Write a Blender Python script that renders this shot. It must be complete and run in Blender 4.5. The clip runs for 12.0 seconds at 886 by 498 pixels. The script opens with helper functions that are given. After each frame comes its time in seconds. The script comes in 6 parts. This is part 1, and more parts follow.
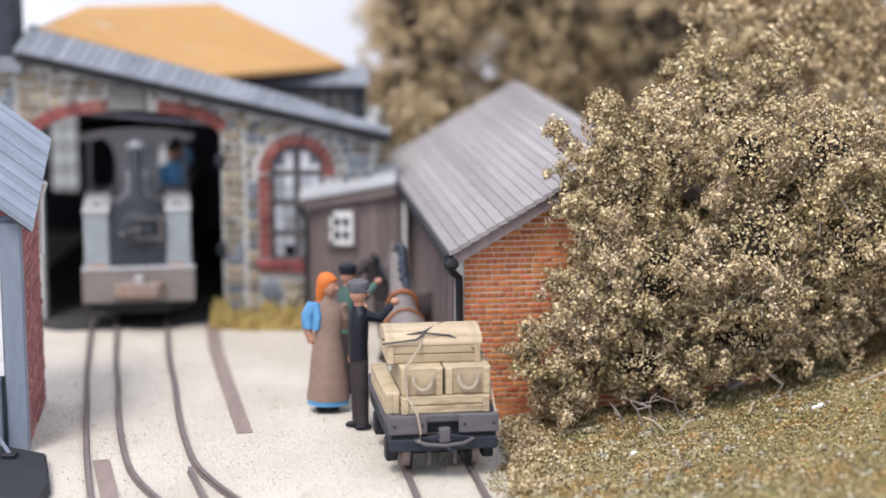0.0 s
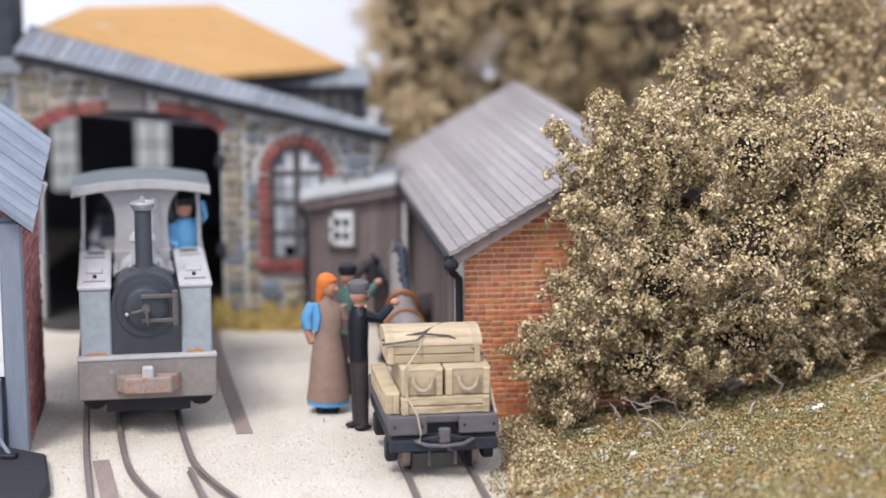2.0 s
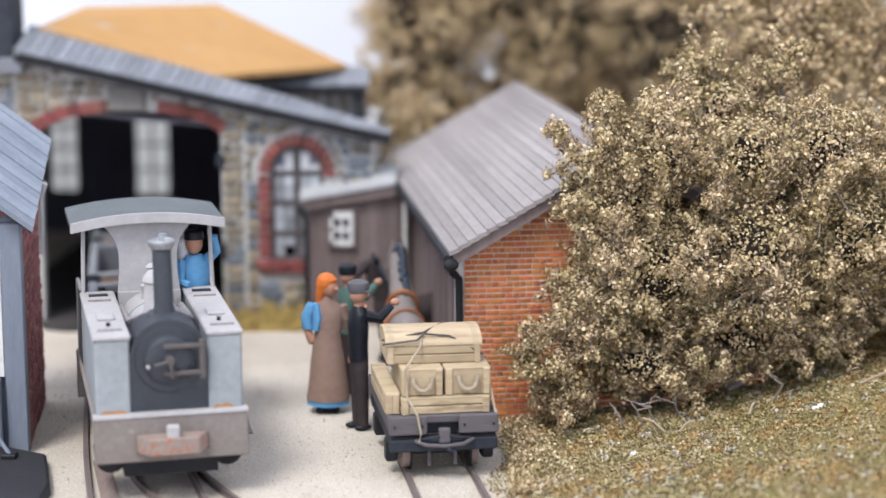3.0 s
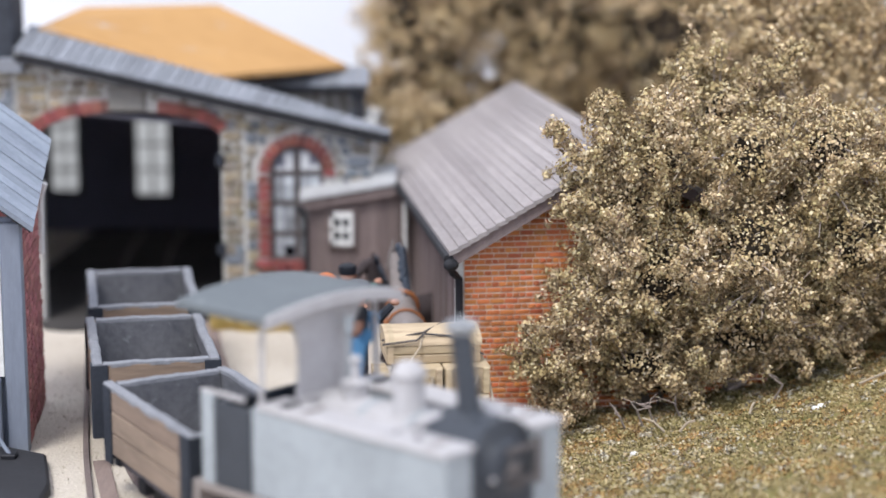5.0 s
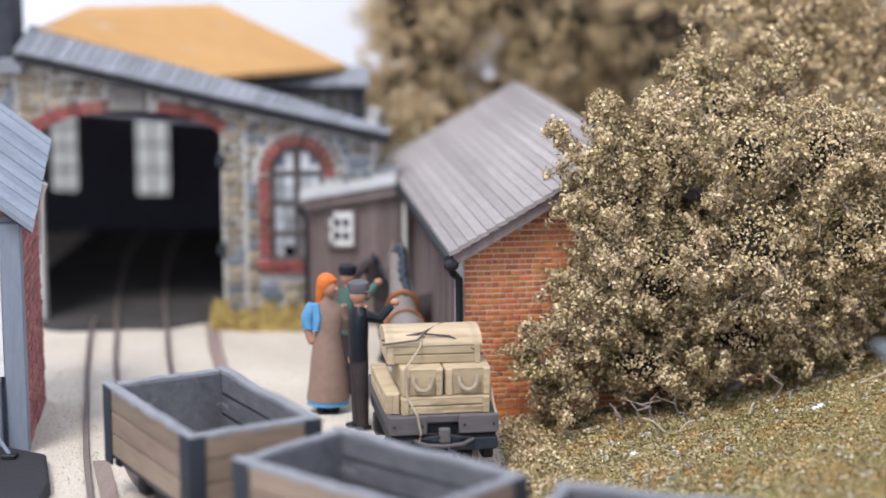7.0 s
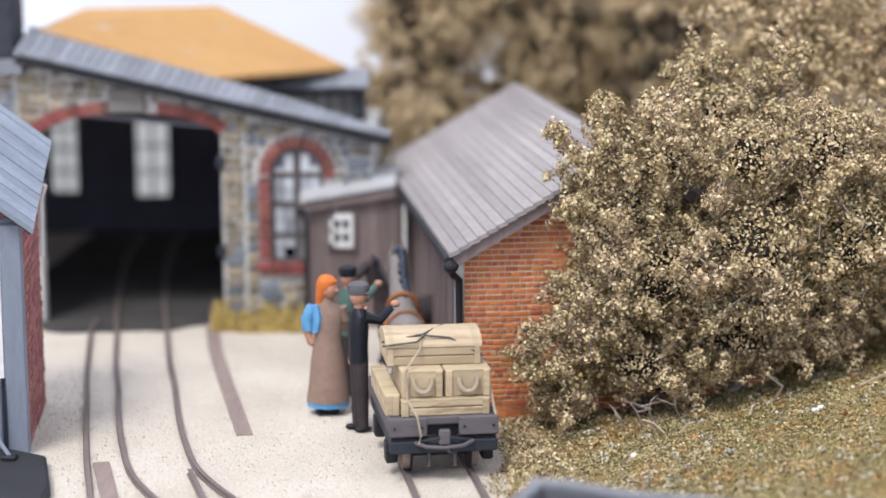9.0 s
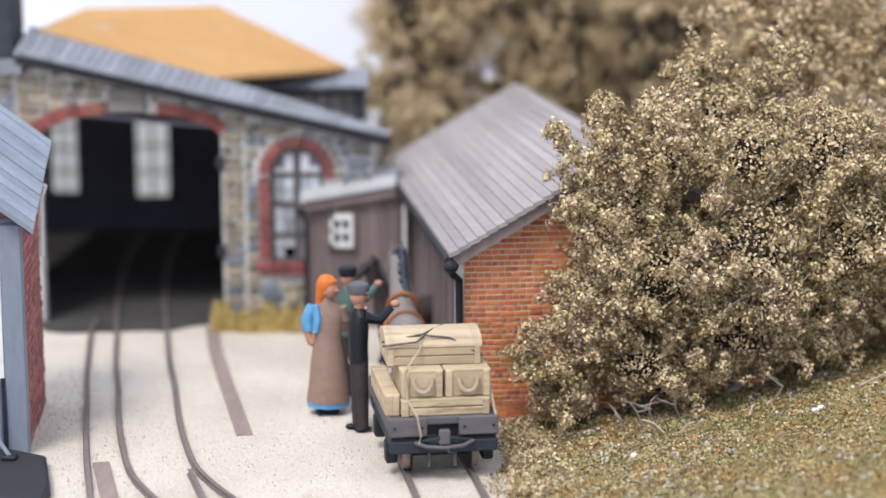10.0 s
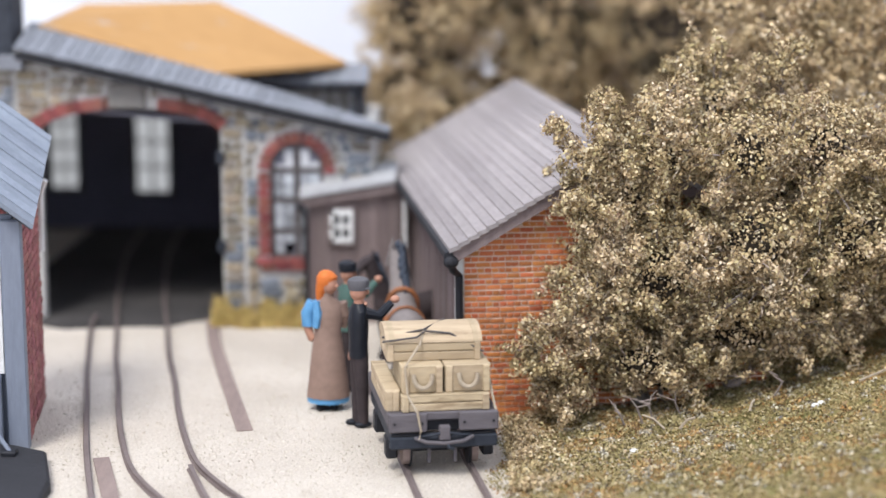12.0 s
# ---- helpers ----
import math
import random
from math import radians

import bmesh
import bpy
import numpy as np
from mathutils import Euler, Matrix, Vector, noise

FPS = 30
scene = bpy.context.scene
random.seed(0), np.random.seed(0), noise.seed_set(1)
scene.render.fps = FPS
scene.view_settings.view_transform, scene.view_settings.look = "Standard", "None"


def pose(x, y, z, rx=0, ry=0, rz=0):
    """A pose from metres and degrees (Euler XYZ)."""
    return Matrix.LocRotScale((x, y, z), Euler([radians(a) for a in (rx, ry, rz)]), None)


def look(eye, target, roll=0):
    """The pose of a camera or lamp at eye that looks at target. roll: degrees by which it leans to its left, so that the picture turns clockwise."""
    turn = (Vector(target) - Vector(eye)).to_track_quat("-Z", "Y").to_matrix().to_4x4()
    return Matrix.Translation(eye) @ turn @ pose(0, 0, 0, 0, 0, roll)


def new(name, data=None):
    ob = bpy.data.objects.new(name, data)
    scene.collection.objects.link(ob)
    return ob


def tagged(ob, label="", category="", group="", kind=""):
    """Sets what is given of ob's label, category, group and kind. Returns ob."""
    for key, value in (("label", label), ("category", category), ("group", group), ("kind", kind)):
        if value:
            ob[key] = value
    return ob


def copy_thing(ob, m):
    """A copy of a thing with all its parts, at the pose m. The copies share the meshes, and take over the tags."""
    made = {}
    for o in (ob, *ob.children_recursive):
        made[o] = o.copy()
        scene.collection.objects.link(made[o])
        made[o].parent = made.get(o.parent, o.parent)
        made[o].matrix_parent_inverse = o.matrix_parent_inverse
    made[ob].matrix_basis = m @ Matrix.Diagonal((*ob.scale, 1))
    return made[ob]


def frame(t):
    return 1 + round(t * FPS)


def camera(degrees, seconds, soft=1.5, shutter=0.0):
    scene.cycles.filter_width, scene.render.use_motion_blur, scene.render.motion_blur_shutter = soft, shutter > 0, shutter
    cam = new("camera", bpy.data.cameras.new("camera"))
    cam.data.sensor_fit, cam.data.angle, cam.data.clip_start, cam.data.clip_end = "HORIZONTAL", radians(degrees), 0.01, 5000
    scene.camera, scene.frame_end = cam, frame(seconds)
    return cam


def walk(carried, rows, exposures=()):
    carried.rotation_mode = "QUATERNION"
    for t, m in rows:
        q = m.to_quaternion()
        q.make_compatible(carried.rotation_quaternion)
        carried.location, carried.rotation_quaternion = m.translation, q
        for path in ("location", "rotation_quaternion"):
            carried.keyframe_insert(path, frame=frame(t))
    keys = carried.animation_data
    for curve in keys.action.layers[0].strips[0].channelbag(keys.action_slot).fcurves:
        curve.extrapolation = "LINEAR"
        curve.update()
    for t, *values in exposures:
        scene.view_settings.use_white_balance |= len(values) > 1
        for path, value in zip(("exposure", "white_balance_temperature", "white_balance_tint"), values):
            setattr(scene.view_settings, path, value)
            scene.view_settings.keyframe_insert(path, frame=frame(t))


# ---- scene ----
# A model railway at about 1:43. Lengths below are in millimetres of the model, turned into metres by MM.
MM = 0.001
EYE = (0.0, 0.0, 0.1532)
cam = camera(26.73, 12.0, shutter=0.5)
cam.data.dof.use_dof = True
cam.data.dof.focus_distance = 0.516
cam.data.dof.aperture_fstop = 7.5


def eye_pose(lift):
    """The camera's stand, tilted up by lift (in 1/3300 rad)."""
    return pose(*EYE, 90 - 10.825 + lift * 0.01736)


walk(cam, [(t, eye_pose(d)) for t, d in ((0, -1), (0.5, 0), (6.5, 0), (7.2, 0.5), (9, 3), (11, 3), (11.5, 1.5), (12, -5))])

# soft, even daylight over the layout
world = bpy.data.worlds.new("world")
scene.world = world
world.use_nodes = True
bg = world.node_tree.nodes["Background"]
bg.inputs["Color"].default_value = (0.885, 0.955, 1.17, 1)
bg.inputs["Strength"].default_value = 0.86
sun = new("sun", bpy.data.lights.new("sun", "SUN"))
sun.data.energy, sun.data.angle, sun.data.color = 1.9, radians(20), (1.0, 0.98, 0.965)
sun.matrix_world = look((-0.5, -0.4, 1.6), (0, 0.5, 0))
scene.view_settings.exposure = 0.75


# ---- materials ----
def mat(name, c1, c2=None, grain=900, big=60, rough=0.75, metal=0.0, bump=0.25, spread=0.5, c3=None, wear=0.6, shift=0.0, island=0.0, stretch=(1, 1, 1), spec=0.3):
    """Two scales of noise between c1 and c2, stains or painted highlights of c3 above the threshold wear, relief by the
    fine noise.
    """
    m = bpy.data.materials.new(name)
    m.use_nodes = True
    nt = m.node_tree
    b = nt.nodes["Principled BSDF"]
    b.inputs["Roughness"].default_value, b.inputs["Metallic"].default_value = rough, metal
    b.inputs["Specular IOR Level"].default_value = spec
    c2 = c2 or tuple(0.6 * v for v in c1)

    def node(kind, **kw):
        n = nt.nodes.new(kind)
        for k, v in kw.items():
            n.inputs[k].default_value = v
        return n

    def mix(fac, a, bcol, blend="MIX"):
        n = nt.nodes.new("ShaderNodeMix")
        n.data_type, n.blend_type = "RGBA", blend
        for sock, v in ((n.inputs["Factor"], fac), (n.inputs["A"], a), (n.inputs["B"], bcol)):
            if hasattr(v, "links"):
                nt.links.new(v, sock)
            else:
                sock.default_value = (*v, 1) if isinstance(v, tuple) else v
        return n.outputs["Result"]

    coord = nt.nodes.new("ShaderNodeTexCoord")
    mapping = nt.nodes.new("ShaderNodeMapping")
    mapping.inputs["Scale"].default_value = stretch
    nt.links.new(coord.outputs["Object"], mapping.inputs["Vector"])
    fine = node("ShaderNodeTexNoise", Scale=grain, Detail=5.0, Roughness=0.65)
    wide = node("ShaderNodeTexNoise", Scale=big, Detail=3.0)
    for n in (fine, wide):
        nt.links.new(mapping.outputs["Vector"], n.inputs["Vector"])
    blend = node("ShaderNodeMath")
    blend.operation = "MULTIPLY_ADD"
    nt.links.new(fine.outputs["Fac"], blend.inputs[0])
    blend.inputs[1].default_value = spread * 2
    nt.links.new(wide.outputs["Fac"], blend.inputs[2])
    rng = node("ShaderNodeMapRange")
    rng.inputs["From Min"].default_value, rng.inputs["From Max"].default_value = 0.5 + spread - 0.35, 0.5 + spread + 0.35
    nt.links.new(blend.outputs[0], rng.inputs["Value"])
    colour = mix(rng.outputs["Result"], c1, c2)
    if c3:
        stain = node("ShaderNodeTexNoise", Scale=big * 3, Detail=6.0, Roughness=0.7)
        nt.links.new(mapping.outputs["Vector"], stain.inputs["Vector"])
        step = node("ShaderNodeMapRange")
        step.inputs["From Min"].default_value, step.inputs["From Max"].default_value = wear, wear + 0.1
        nt.links.new(stain.outputs["Fac"], step.inputs["Value"])
        colour = mix(step.outputs["Result"], colour, c3)
    if shift or island:
        if shift:
            rnd = nt.nodes.new("ShaderNodeObjectInfo").outputs["Random"]
        else:
            rnd = nt.nodes.new("ShaderNodeNewGeometry").outputs["Random Per Island"]
        k = shift or island
        lo = node("ShaderNodeMapRange")
        lo.inputs["To Min"].default_value, lo.inputs["To Max"].default_value = 1 - k, 1 + k
        nt.links.new(rnd, lo.inputs["Value"])
        hsv = node("ShaderNodeHueSaturation")
        nt.links.new(lo.outputs["Result"], hsv.inputs["Value"])
        hue = node("ShaderNodeMapRange")
        hue.inputs["To Min"].default_value, hue.inputs["To Max"].default_value = 0.5 - 0.04 * k, 0.5 + 0.04 * k
        wn = nt.nodes.new("ShaderNodeTexWhiteNoise")
        wn.noise_dimensions = "1D"
        nt.links.new(rnd, wn.inputs["W"])
        nt.links.new(wn.outputs["Value"], hue.inputs["Value"])
        nt.links.new(hue.outputs["Result"], hsv.inputs["Hue"])
        nt.links.new(colour, hsv.inputs["Color"])
        colour = hsv.outputs["Color"]
    nt.links.new(colour, b.inputs["Base Color"])
    if bump:
        bp = node("ShaderNodeBump", Strength=min(1.0, bump), Distance=0.0006)
        nt.links.new(fine.outputs["Fac"], bp.inputs["Height"])
        nt.links.new(bp.outputs["Normal"], b.inputs["Normal"])
    return m


def ramp_mat(name, colours, rough=0.85, grain=500, big=45, tone=(0.88, 0.90, 0.85)):
    """Each loose piece takes one colour of the list; the tone drifts over wider patches."""
    m = mat(name, colours[0], colours[0], grain=grain, bump=0.0, rough=rough)
    nt = m.node_tree
    b = nt.nodes["Principled BSDF"]
    ramp = nt.nodes.new("ShaderNodeValToRGB")
    ramp.color_ramp.interpolation = "CONSTANT"
    for i, c in enumerate(colours):
        e = ramp.color_ramp.elements[i] if i < 2 else ramp.color_ramp.elements.new(i / len(colours))
        e.position, e.color = i / len(colours), (*c, 1)
    geo = nt.nodes.new("ShaderNodeNewGeometry")
    nt.links.new(geo.outputs["Random Per Island"], ramp.inputs["Fac"])
    coord = nt.nodes.new("ShaderNodeTexCoord")
    drift = nt.nodes.new("ShaderNodeTexNoise")
    drift.inputs["Scale"].default_value, drift.inputs["Detail"].default_value = big, 3.0
    nt.links.new(coord.outputs["Object"], drift.inputs["Vector"])
    level = nt.nodes.new("ShaderNodeMapRange")
    level.inputs["From Min"].default_value, level.inputs["From Max"].default_value = 0.38, 0.62
    nt.links.new(drift.outputs["Fac"], level.inputs["Value"])
    tint = nt.nodes.new("ShaderNodeMix")
    tint.data_type, tint.blend_type = "RGBA", "MULTIPLY"
    tint.inputs["B"].default_value = (*tone, 1)
    nt.links.new(level.outputs["Result"], tint.inputs["Factor"])
    nt.links.new(ramp.outputs["Color"], tint.inputs["A"])
    nt.links.new(tint.outputs["Result"], b.inputs["Base Color"])
    return m


SAND = mat("sand", (0.68, 0.615, 0.525), (0.46, 0.40, 0.33), grain=1300, big=22, rough=0.95, bump=1.0, spread=0.75, c3=(0.46, 0.39, 0.31), wear=0.63)
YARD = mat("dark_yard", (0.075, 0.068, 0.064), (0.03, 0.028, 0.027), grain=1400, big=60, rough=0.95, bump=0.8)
MOSS = mat("moss", (0.38, 0.275, 0.12), (0.15, 0.125, 0.058), grain=900, big=55, rough=1.0, bump=1.0, spread=0.6, c3=(0.19, 0.175, 0.062), wear=0.50)
BACK = mat("backdrop_glow_paint", (0.67, 0.69, 0.73), (0.645, 0.665, 0.71), grain=20, big=3, rough=1.0, bump=0)
MORTAR = mat("mortar", (0.572, 0.561, 0.528), (0.374, 0.363, 0.341), grain=900, big=50, rough=0.95, bump=0.6)
STONE = mat("stone", (0.275, 0.242, 0.187), (0.154, 0.138, 0.116), grain=700, big=120, rough=0.9, bump=0.7, shift=0.36, c3=(0.396, 0.341, 0.253), wear=0.62)
STONE_BLUE = mat("blue_stone", (0.220, 0.242, 0.270), (0.127, 0.143, 0.165), grain=700, big=120, rough=0.9, bump=0.7, shift=0.3, c3=(0.330, 0.330, 0.319), wear=0.62)
STONE_TAN = mat("tan_stone", (0.34, 0.28, 0.19), (0.21, 0.175, 0.125), grain=700, big=120, rough=0.9, bump=0.7, shift=0.34, c3=(0.42, 0.37, 0.28), wear=0.6)
REDBRICK = mat("red_brick", (0.32, 0.095, 0.075), (0.17, 0.055, 0.05), grain=800, big=150, rough=0.85, bump=0.6, shift=0.35, c3=(0.42, 0.24, 0.2), wear=0.64)
KEYSTONE = mat("keystone", (0.24, 0.23, 0.21), (0.14, 0.13, 0.12), grain=1200, big=100, rough=0.95, bump=0.9)
BRICK = mat("orange_brick", (0.58, 0.20, 0.066), (0.40, 0.125, 0.042), grain=900, big=120, rough=0.85, bump=0.5, shift=0.3, c3=(0.62, 0.42, 0.30), wear=0.64)
BRICK_J = mat("orange_brick_far", (0.58, 0.20, 0.066), (0.40, 0.125, 0.042), grain=900, big=120, rough=0.85, bump=0.5, island=0.3)
POINTING = mat("brick_pointing", (0.72, 0.60, 0.49), (0.54, 0.42, 0.33), grain=900, big=90, rough=0.95, bump=0.5)
SLATE = mat("slate", (0.215, 0.225, 0.245), (0.15, 0.158, 0.175), grain=500, big=80, rough=0.7, bump=0.35, shift=0.16, c3=(0.3, 0.3, 0.3), wear=0.66)
SLATE_BLUE = mat("blue_slate", (0.245, 0.275, 0.32), (0.165, 0.188, 0.225), grain=500, big=80, rough=0.65, bump=0.3, shift=0.14, c3=(0.42, 0.45, 0.5), wear=0.68)
SLATE_BROWN = mat("brown_slate", (0.315, 0.285, 0.275), (0.225, 0.20, 0.195), grain=600, big=60, rough=0.8, bump=0.35, shift=0.14, c3=(0.371, 0.348, 0.326), wear=0.66, stretch=(1, 0.3, 1))
RUSTROOF = mat("rust_roof", (0.46, 0.27, 0.112), (0.355, 0.20, 0.082), grain=260, big=30, rough=0.95, spec=0.1, bump=0.3, c3=(0.40, 0.33, 0.27), wear=0.60, stretch=(0.35, 1, 1))
TARBOARD = mat("black_board", (0.030, 0.030, 0.034), (0.018, 0.018, 0.02), grain=600, rough=0.7, bump=0.3)
CHIMNEY = mat("dark_render", (0.06, 0.066, 0.08), (0.025, 0.028, 0.034), grain=700, big=200, rough=0.9, bump=1.0)
BROWNWOOD = mat("brown_boards", (0.215, 0.165, 0.155), (0.125, 0.096, 0.092), grain=500, big=60, rough=0.85, bump=0.5, shift=0.15, stretch=(1, 1, 0.12), c3=(0.228, 0.180, 0.162), wear=0.66)
WHITEWOOD = mat("white_paint", (0.74, 0.74, 0.72), (0.58, 0.57, 0.54), grain=700, big=80, rough=0.6, bump=0.2)
PALEROOF = mat("pale_roof_felt", (0.43, 0.43, 0.43), (0.27, 0.27, 0.27), grain=400, big=60, rough=0.8, bump=0.4, c3=(0.2, 0.19, 0.16), wear=0.64, stretch=(0.4, 1, 1))
GREYBLUE = mat("grey_blue_paint", (0.205, 0.23, 0.275), (0.135, 0.152, 0.19), grain=600, big=60, rough=0.6, bump=0.3, stretch=(1, 1, 0.2), c3=(0.36, 0.385, 0.42), wear=0.64)
PURPLEBRICK = mat("purple_brick", (0.40, 0.155, 0.135), (0.20, 0.08, 0.08), grain=800, big=120, rough=0.8, bump=0.7, shift=0.3, c3=(0.40, 0.28, 0.27), wear=0.63)
DARK = mat("dark_interior", (0.21, 0.212, 0.26), (0.15, 0.152, 0.19), grain=300, rough=0.95, bump=0.2)
FRAMEGREY = mat("grey_window_frame", (0.12, 0.105, 0.10), (0.08, 0.07, 0.068), grain=700, rough=0.7, bump=0.3)
IRON = mat("black_iron", (0.025, 0.026, 0.03), (0.014, 0.014, 0.017), grain=700, rough=0.55, metal=0.3, bump=0.3, c3=(0.08, 0.06, 0.05), wear=0.66)
RAIL = mat("rail_steel", (0.235, 0.19, 0.175), (0.14, 0.108, 0.10), grain=900, rough=0.6, metal=0.3, bump=0.3)
SLEEPER = mat("weathered_timber", (0.30, 0.23, 0.20), (0.18, 0.135, 0.12), grain=700, rough=0.9, bump=0.5, stretch=(1, 0.15, 1))
LOCOGREY = mat("loco_grey_paint", (0.34, 0.37, 0.385), (0.23, 0.25, 0.26), grain=420, big=45, rough=0.55, bump=0.15, c3=(0.33, 0.20, 0.12), wear=0.645)
LOCOPALE = mat("loco_pale_top", (0.43, 0.415, 0.415), (0.325, 0.31, 0.305), grain=500, big=60, rough=0.6, bump=0.15, c3=(0.27, 0.22, 0.19), wear=0.62)
LOCOROOF = mat("cab_roof_paint", (0.135, 0.15, 0.155), (0.095, 0.106, 0.112), spec=0.2, grain=600, big=50, rough=0.75, bump=0.15, c3=(0.26, 0.27, 0.28), wear=0.64)
SMOKEBOX = mat("smokebox_black", (0.048, 0.054, 0.064), (0.03, 0.034, 0.041), grain=700, big=80, rough=0.5, bump=0.15)
BEAMGREY = mat("dusty_beam", (0.255, 0.225, 0.205), (0.17, 0.145, 0.13), grain=600, big=70, rough=0.8, bump=0.25, c3=(0.34, 0.30, 0.27), wear=0.64)
RUST = mat("rust", (0.31, 0.245, 0.21), (0.22, 0.165, 0.14), grain=700, big=140, rough=0.9, bump=0.5, c3=(0.36, 0.125, 0.055), wear=0.55)
CAPMETAL = mat("worn_cap_metal", (0.42, 0.43, 0.44), (0.20, 0.21, 0.22), grain=900, big=200, rough=0.4, metal=0.4, bump=0.2)
RUSTRUN = mat("rust_run", (0.42, 0.20, 0.07), (0.30, 0.20, 0.13), grain=900, big=180, rough=0.95, bump=0.3)
STEEL = mat("bright_steel", (0.52, 0.5, 0.5), (0.4, 0.38, 0.38), grain=900, rough=0.4, metal=0.5, bump=0.1)
WAGONBROWN = mat("wagon_planks", (0.25, 0.185, 0.14), (0.13, 0.095, 0.075), grain=500, big=70, rough=0.85, bump=0.6, shift=0.2, stretch=(1, 0.15, 1), c3=(0.34, 0.28, 0.23), wear=0.62)
WAGONEND = mat("wagon_end_planks", (0.27, 0.195, 0.14), (0.14, 0.10, 0.08), grain=500, big=70, rough=0.85, bump=0.6, shift=0.2, stretch=(0.15, 1, 1), c3=(0.34, 0.28, 0.23), wear=0.62)
WAGONIN = mat("wagon_inside", (0.15, 0.15, 0.16), (0.065, 0.066, 0.076), grain=500, big=70, rough=0.8, bump=0.6, c3=(0.22, 0.225, 0.235), wear=0.60, stretch=(1, 0.3, 1))
WAGONRIM = mat("wagon_rim", (0.25, 0.255, 0.27), (0.15, 0.155, 0.17), grain=700, rough=0.8, bump=0.5)
WAGONIRON = mat("wagon_iron", (0.036, 0.041, 0.051), (0.02, 0.023, 0.03), spec=0.15, grain=700, rough=0.6, bump=0.3)
FLATGREY = mat("flat_wagon_timber", (0.13, 0.115, 0.12), (0.075, 0.067, 0.072), grain=600, rough=0.8, bump=0.5, stretch=(0.2, 1, 1))
CRATE = mat("crate_wood", (0.52, 0.41, 0.27), (0.33, 0.25, 0.155), grain=420, big=80, rough=0.8, bump=0.6, shift=0.12, stretch=(0.2, 1, 1), c3=(0.262, 0.194, 0.116), wear=0.58)
CRATE_SEAM = mat("crate_seam", (0.24, 0.185, 0.115), (0.15, 0.115, 0.07), grain=500, big=80, rough=0.9, bump=0.4)
ROPE = mat("pale_rope", (0.45, 0.38, 0.28), (0.3, 0.24, 0.17), grain=1500, rough=0.95, bump=0.6)
ROPEDARK = mat("dark_rope", (0.10, 0.09, 0.085), (0.06, 0.052, 0.05), grain=1500, rough=0.95, bump=0.6)
# dark brown for the lumps that paint shade into hollows, and for far stems
STEM_SHADE = mat("inner_growth", (0.048, 0.036, 0.024), (0.024, 0.019, 0.013), grain=700, big=120, rough=1.0, bump=1.0)
FLOORDUST = mat("dusty_floor", (0.25, 0.255, 0.27), (0.15, 0.155, 0.165), grain=700, big=60, rough=0.9, bump=0.4)
HAY = mat("dry_grass", (0.60, 0.45, 0.17), (0.43, 0.315, 0.11), grain=600, rough=1.0, bump=0.3, island=0.35)
TWIG = mat("twig", (0.36, 0.30, 0.26), (0.19, 0.155, 0.13), grain=800, rough=0.9, bump=0.4, island=0.45)
LEAF = ramp_mat("leaf", [(0.60, 0.455, 0.27), (0.45, 0.33, 0.185), (0.70, 0.555, 0.37), (0.28, 0.20, 0.11), (0.52, 0.385, 0.215), (0.64, 0.50, 0.31), (0.36, 0.255, 0.14), (0.70, 0.585, 0.42), (0.20, 0.14, 0.08), (0.53, 0.43, 0.24)], tone=(0.84, 0.86, 0.74), big=70)
LEAF_WARM = ramp_mat("warm_leaf", [(0.56, 0.41, 0.23), (0.43, 0.315, 0.175), (0.70, 0.53, 0.32), (0.30, 0.215, 0.125), (0.50, 0.37, 0.205), (0.62, 0.47, 0.28), (0.39, 0.28, 0.16), (0.78, 0.63, 0.43)])
FIBRE = ramp_mat("fibre", [(0.46, 0.36, 0.27), (0.30, 0.215, 0.15), (0.20, 0.14, 0.10), (0.60, 0.50, 0.40), (0.36, 0.24, 0.17), (0.50, 0.42, 0.26)])
FLOCK = ramp_mat("olive_flock", [(0.36, 0.295, 0.135), (0.27, 0.22, 0.09), (0.42, 0.345, 0.18), (0.19, 0.155, 0.065), (0.34, 0.265, 0.11), (0.47, 0.40, 0.235), (0.15, 0.12, 0.06), (0.38, 0.30, 0.14)])
FLOCK_RUST = ramp_mat("rusty_flock", [(0.42, 0.26, 0.095), (0.50, 0.34, 0.14), (0.32, 0.19, 0.075), (0.44, 0.23, 0.085), (0.24, 0.15, 0.065), (0.54, 0.41, 0.20), (0.38, 0.27, 0.12), (0.19, 0.11, 0.06)])
CRUMB = ramp_mat("pale_crumb", [(0.50, 0.42, 0.27), (0.40, 0.34, 0.24), (0.30, 0.265, 0.205), (0.56, 0.50, 0.38), (0.22, 0.185, 0.135), (0.45, 0.36, 0.20), (0.17, 0.15, 0.13), (0.66, 0.61, 0.50)])
GRIT = ramp_mat("grit", [(0.70, 0.635, 0.54), (0.56, 0.49, 0.40), (0.74, 0.68, 0.59), (0.44, 0.38, 0.31), (0.62, 0.55, 0.46)])
COAL = mat("coal", (0.04, 0.04, 0.042), (0.015, 0.015, 0.016), grain=900, rough=0.6, bump=0.8)
SKIN = mat("figure_skin", (0.46, 0.24, 0.16), (0.36, 0.18, 0.12), grain=600, rough=0.6, bump=0.1)
ORANGE = mat("orange_cloth", (0.62, 0.17, 0.03), (0.45, 0.11, 0.02), grain=600, rough=0.6, bump=0.2)
BLUE = mat("blue_cloth", (0.13, 0.34, 0.56), (0.075, 0.22, 0.40), grain=500, rough=0.6, bump=0.2)
APRON = mat("brown_apron", (0.27, 0.18, 0.14), (0.19, 0.125, 0.095), grain=500, big=70, rough=0.7, bump=0.2)
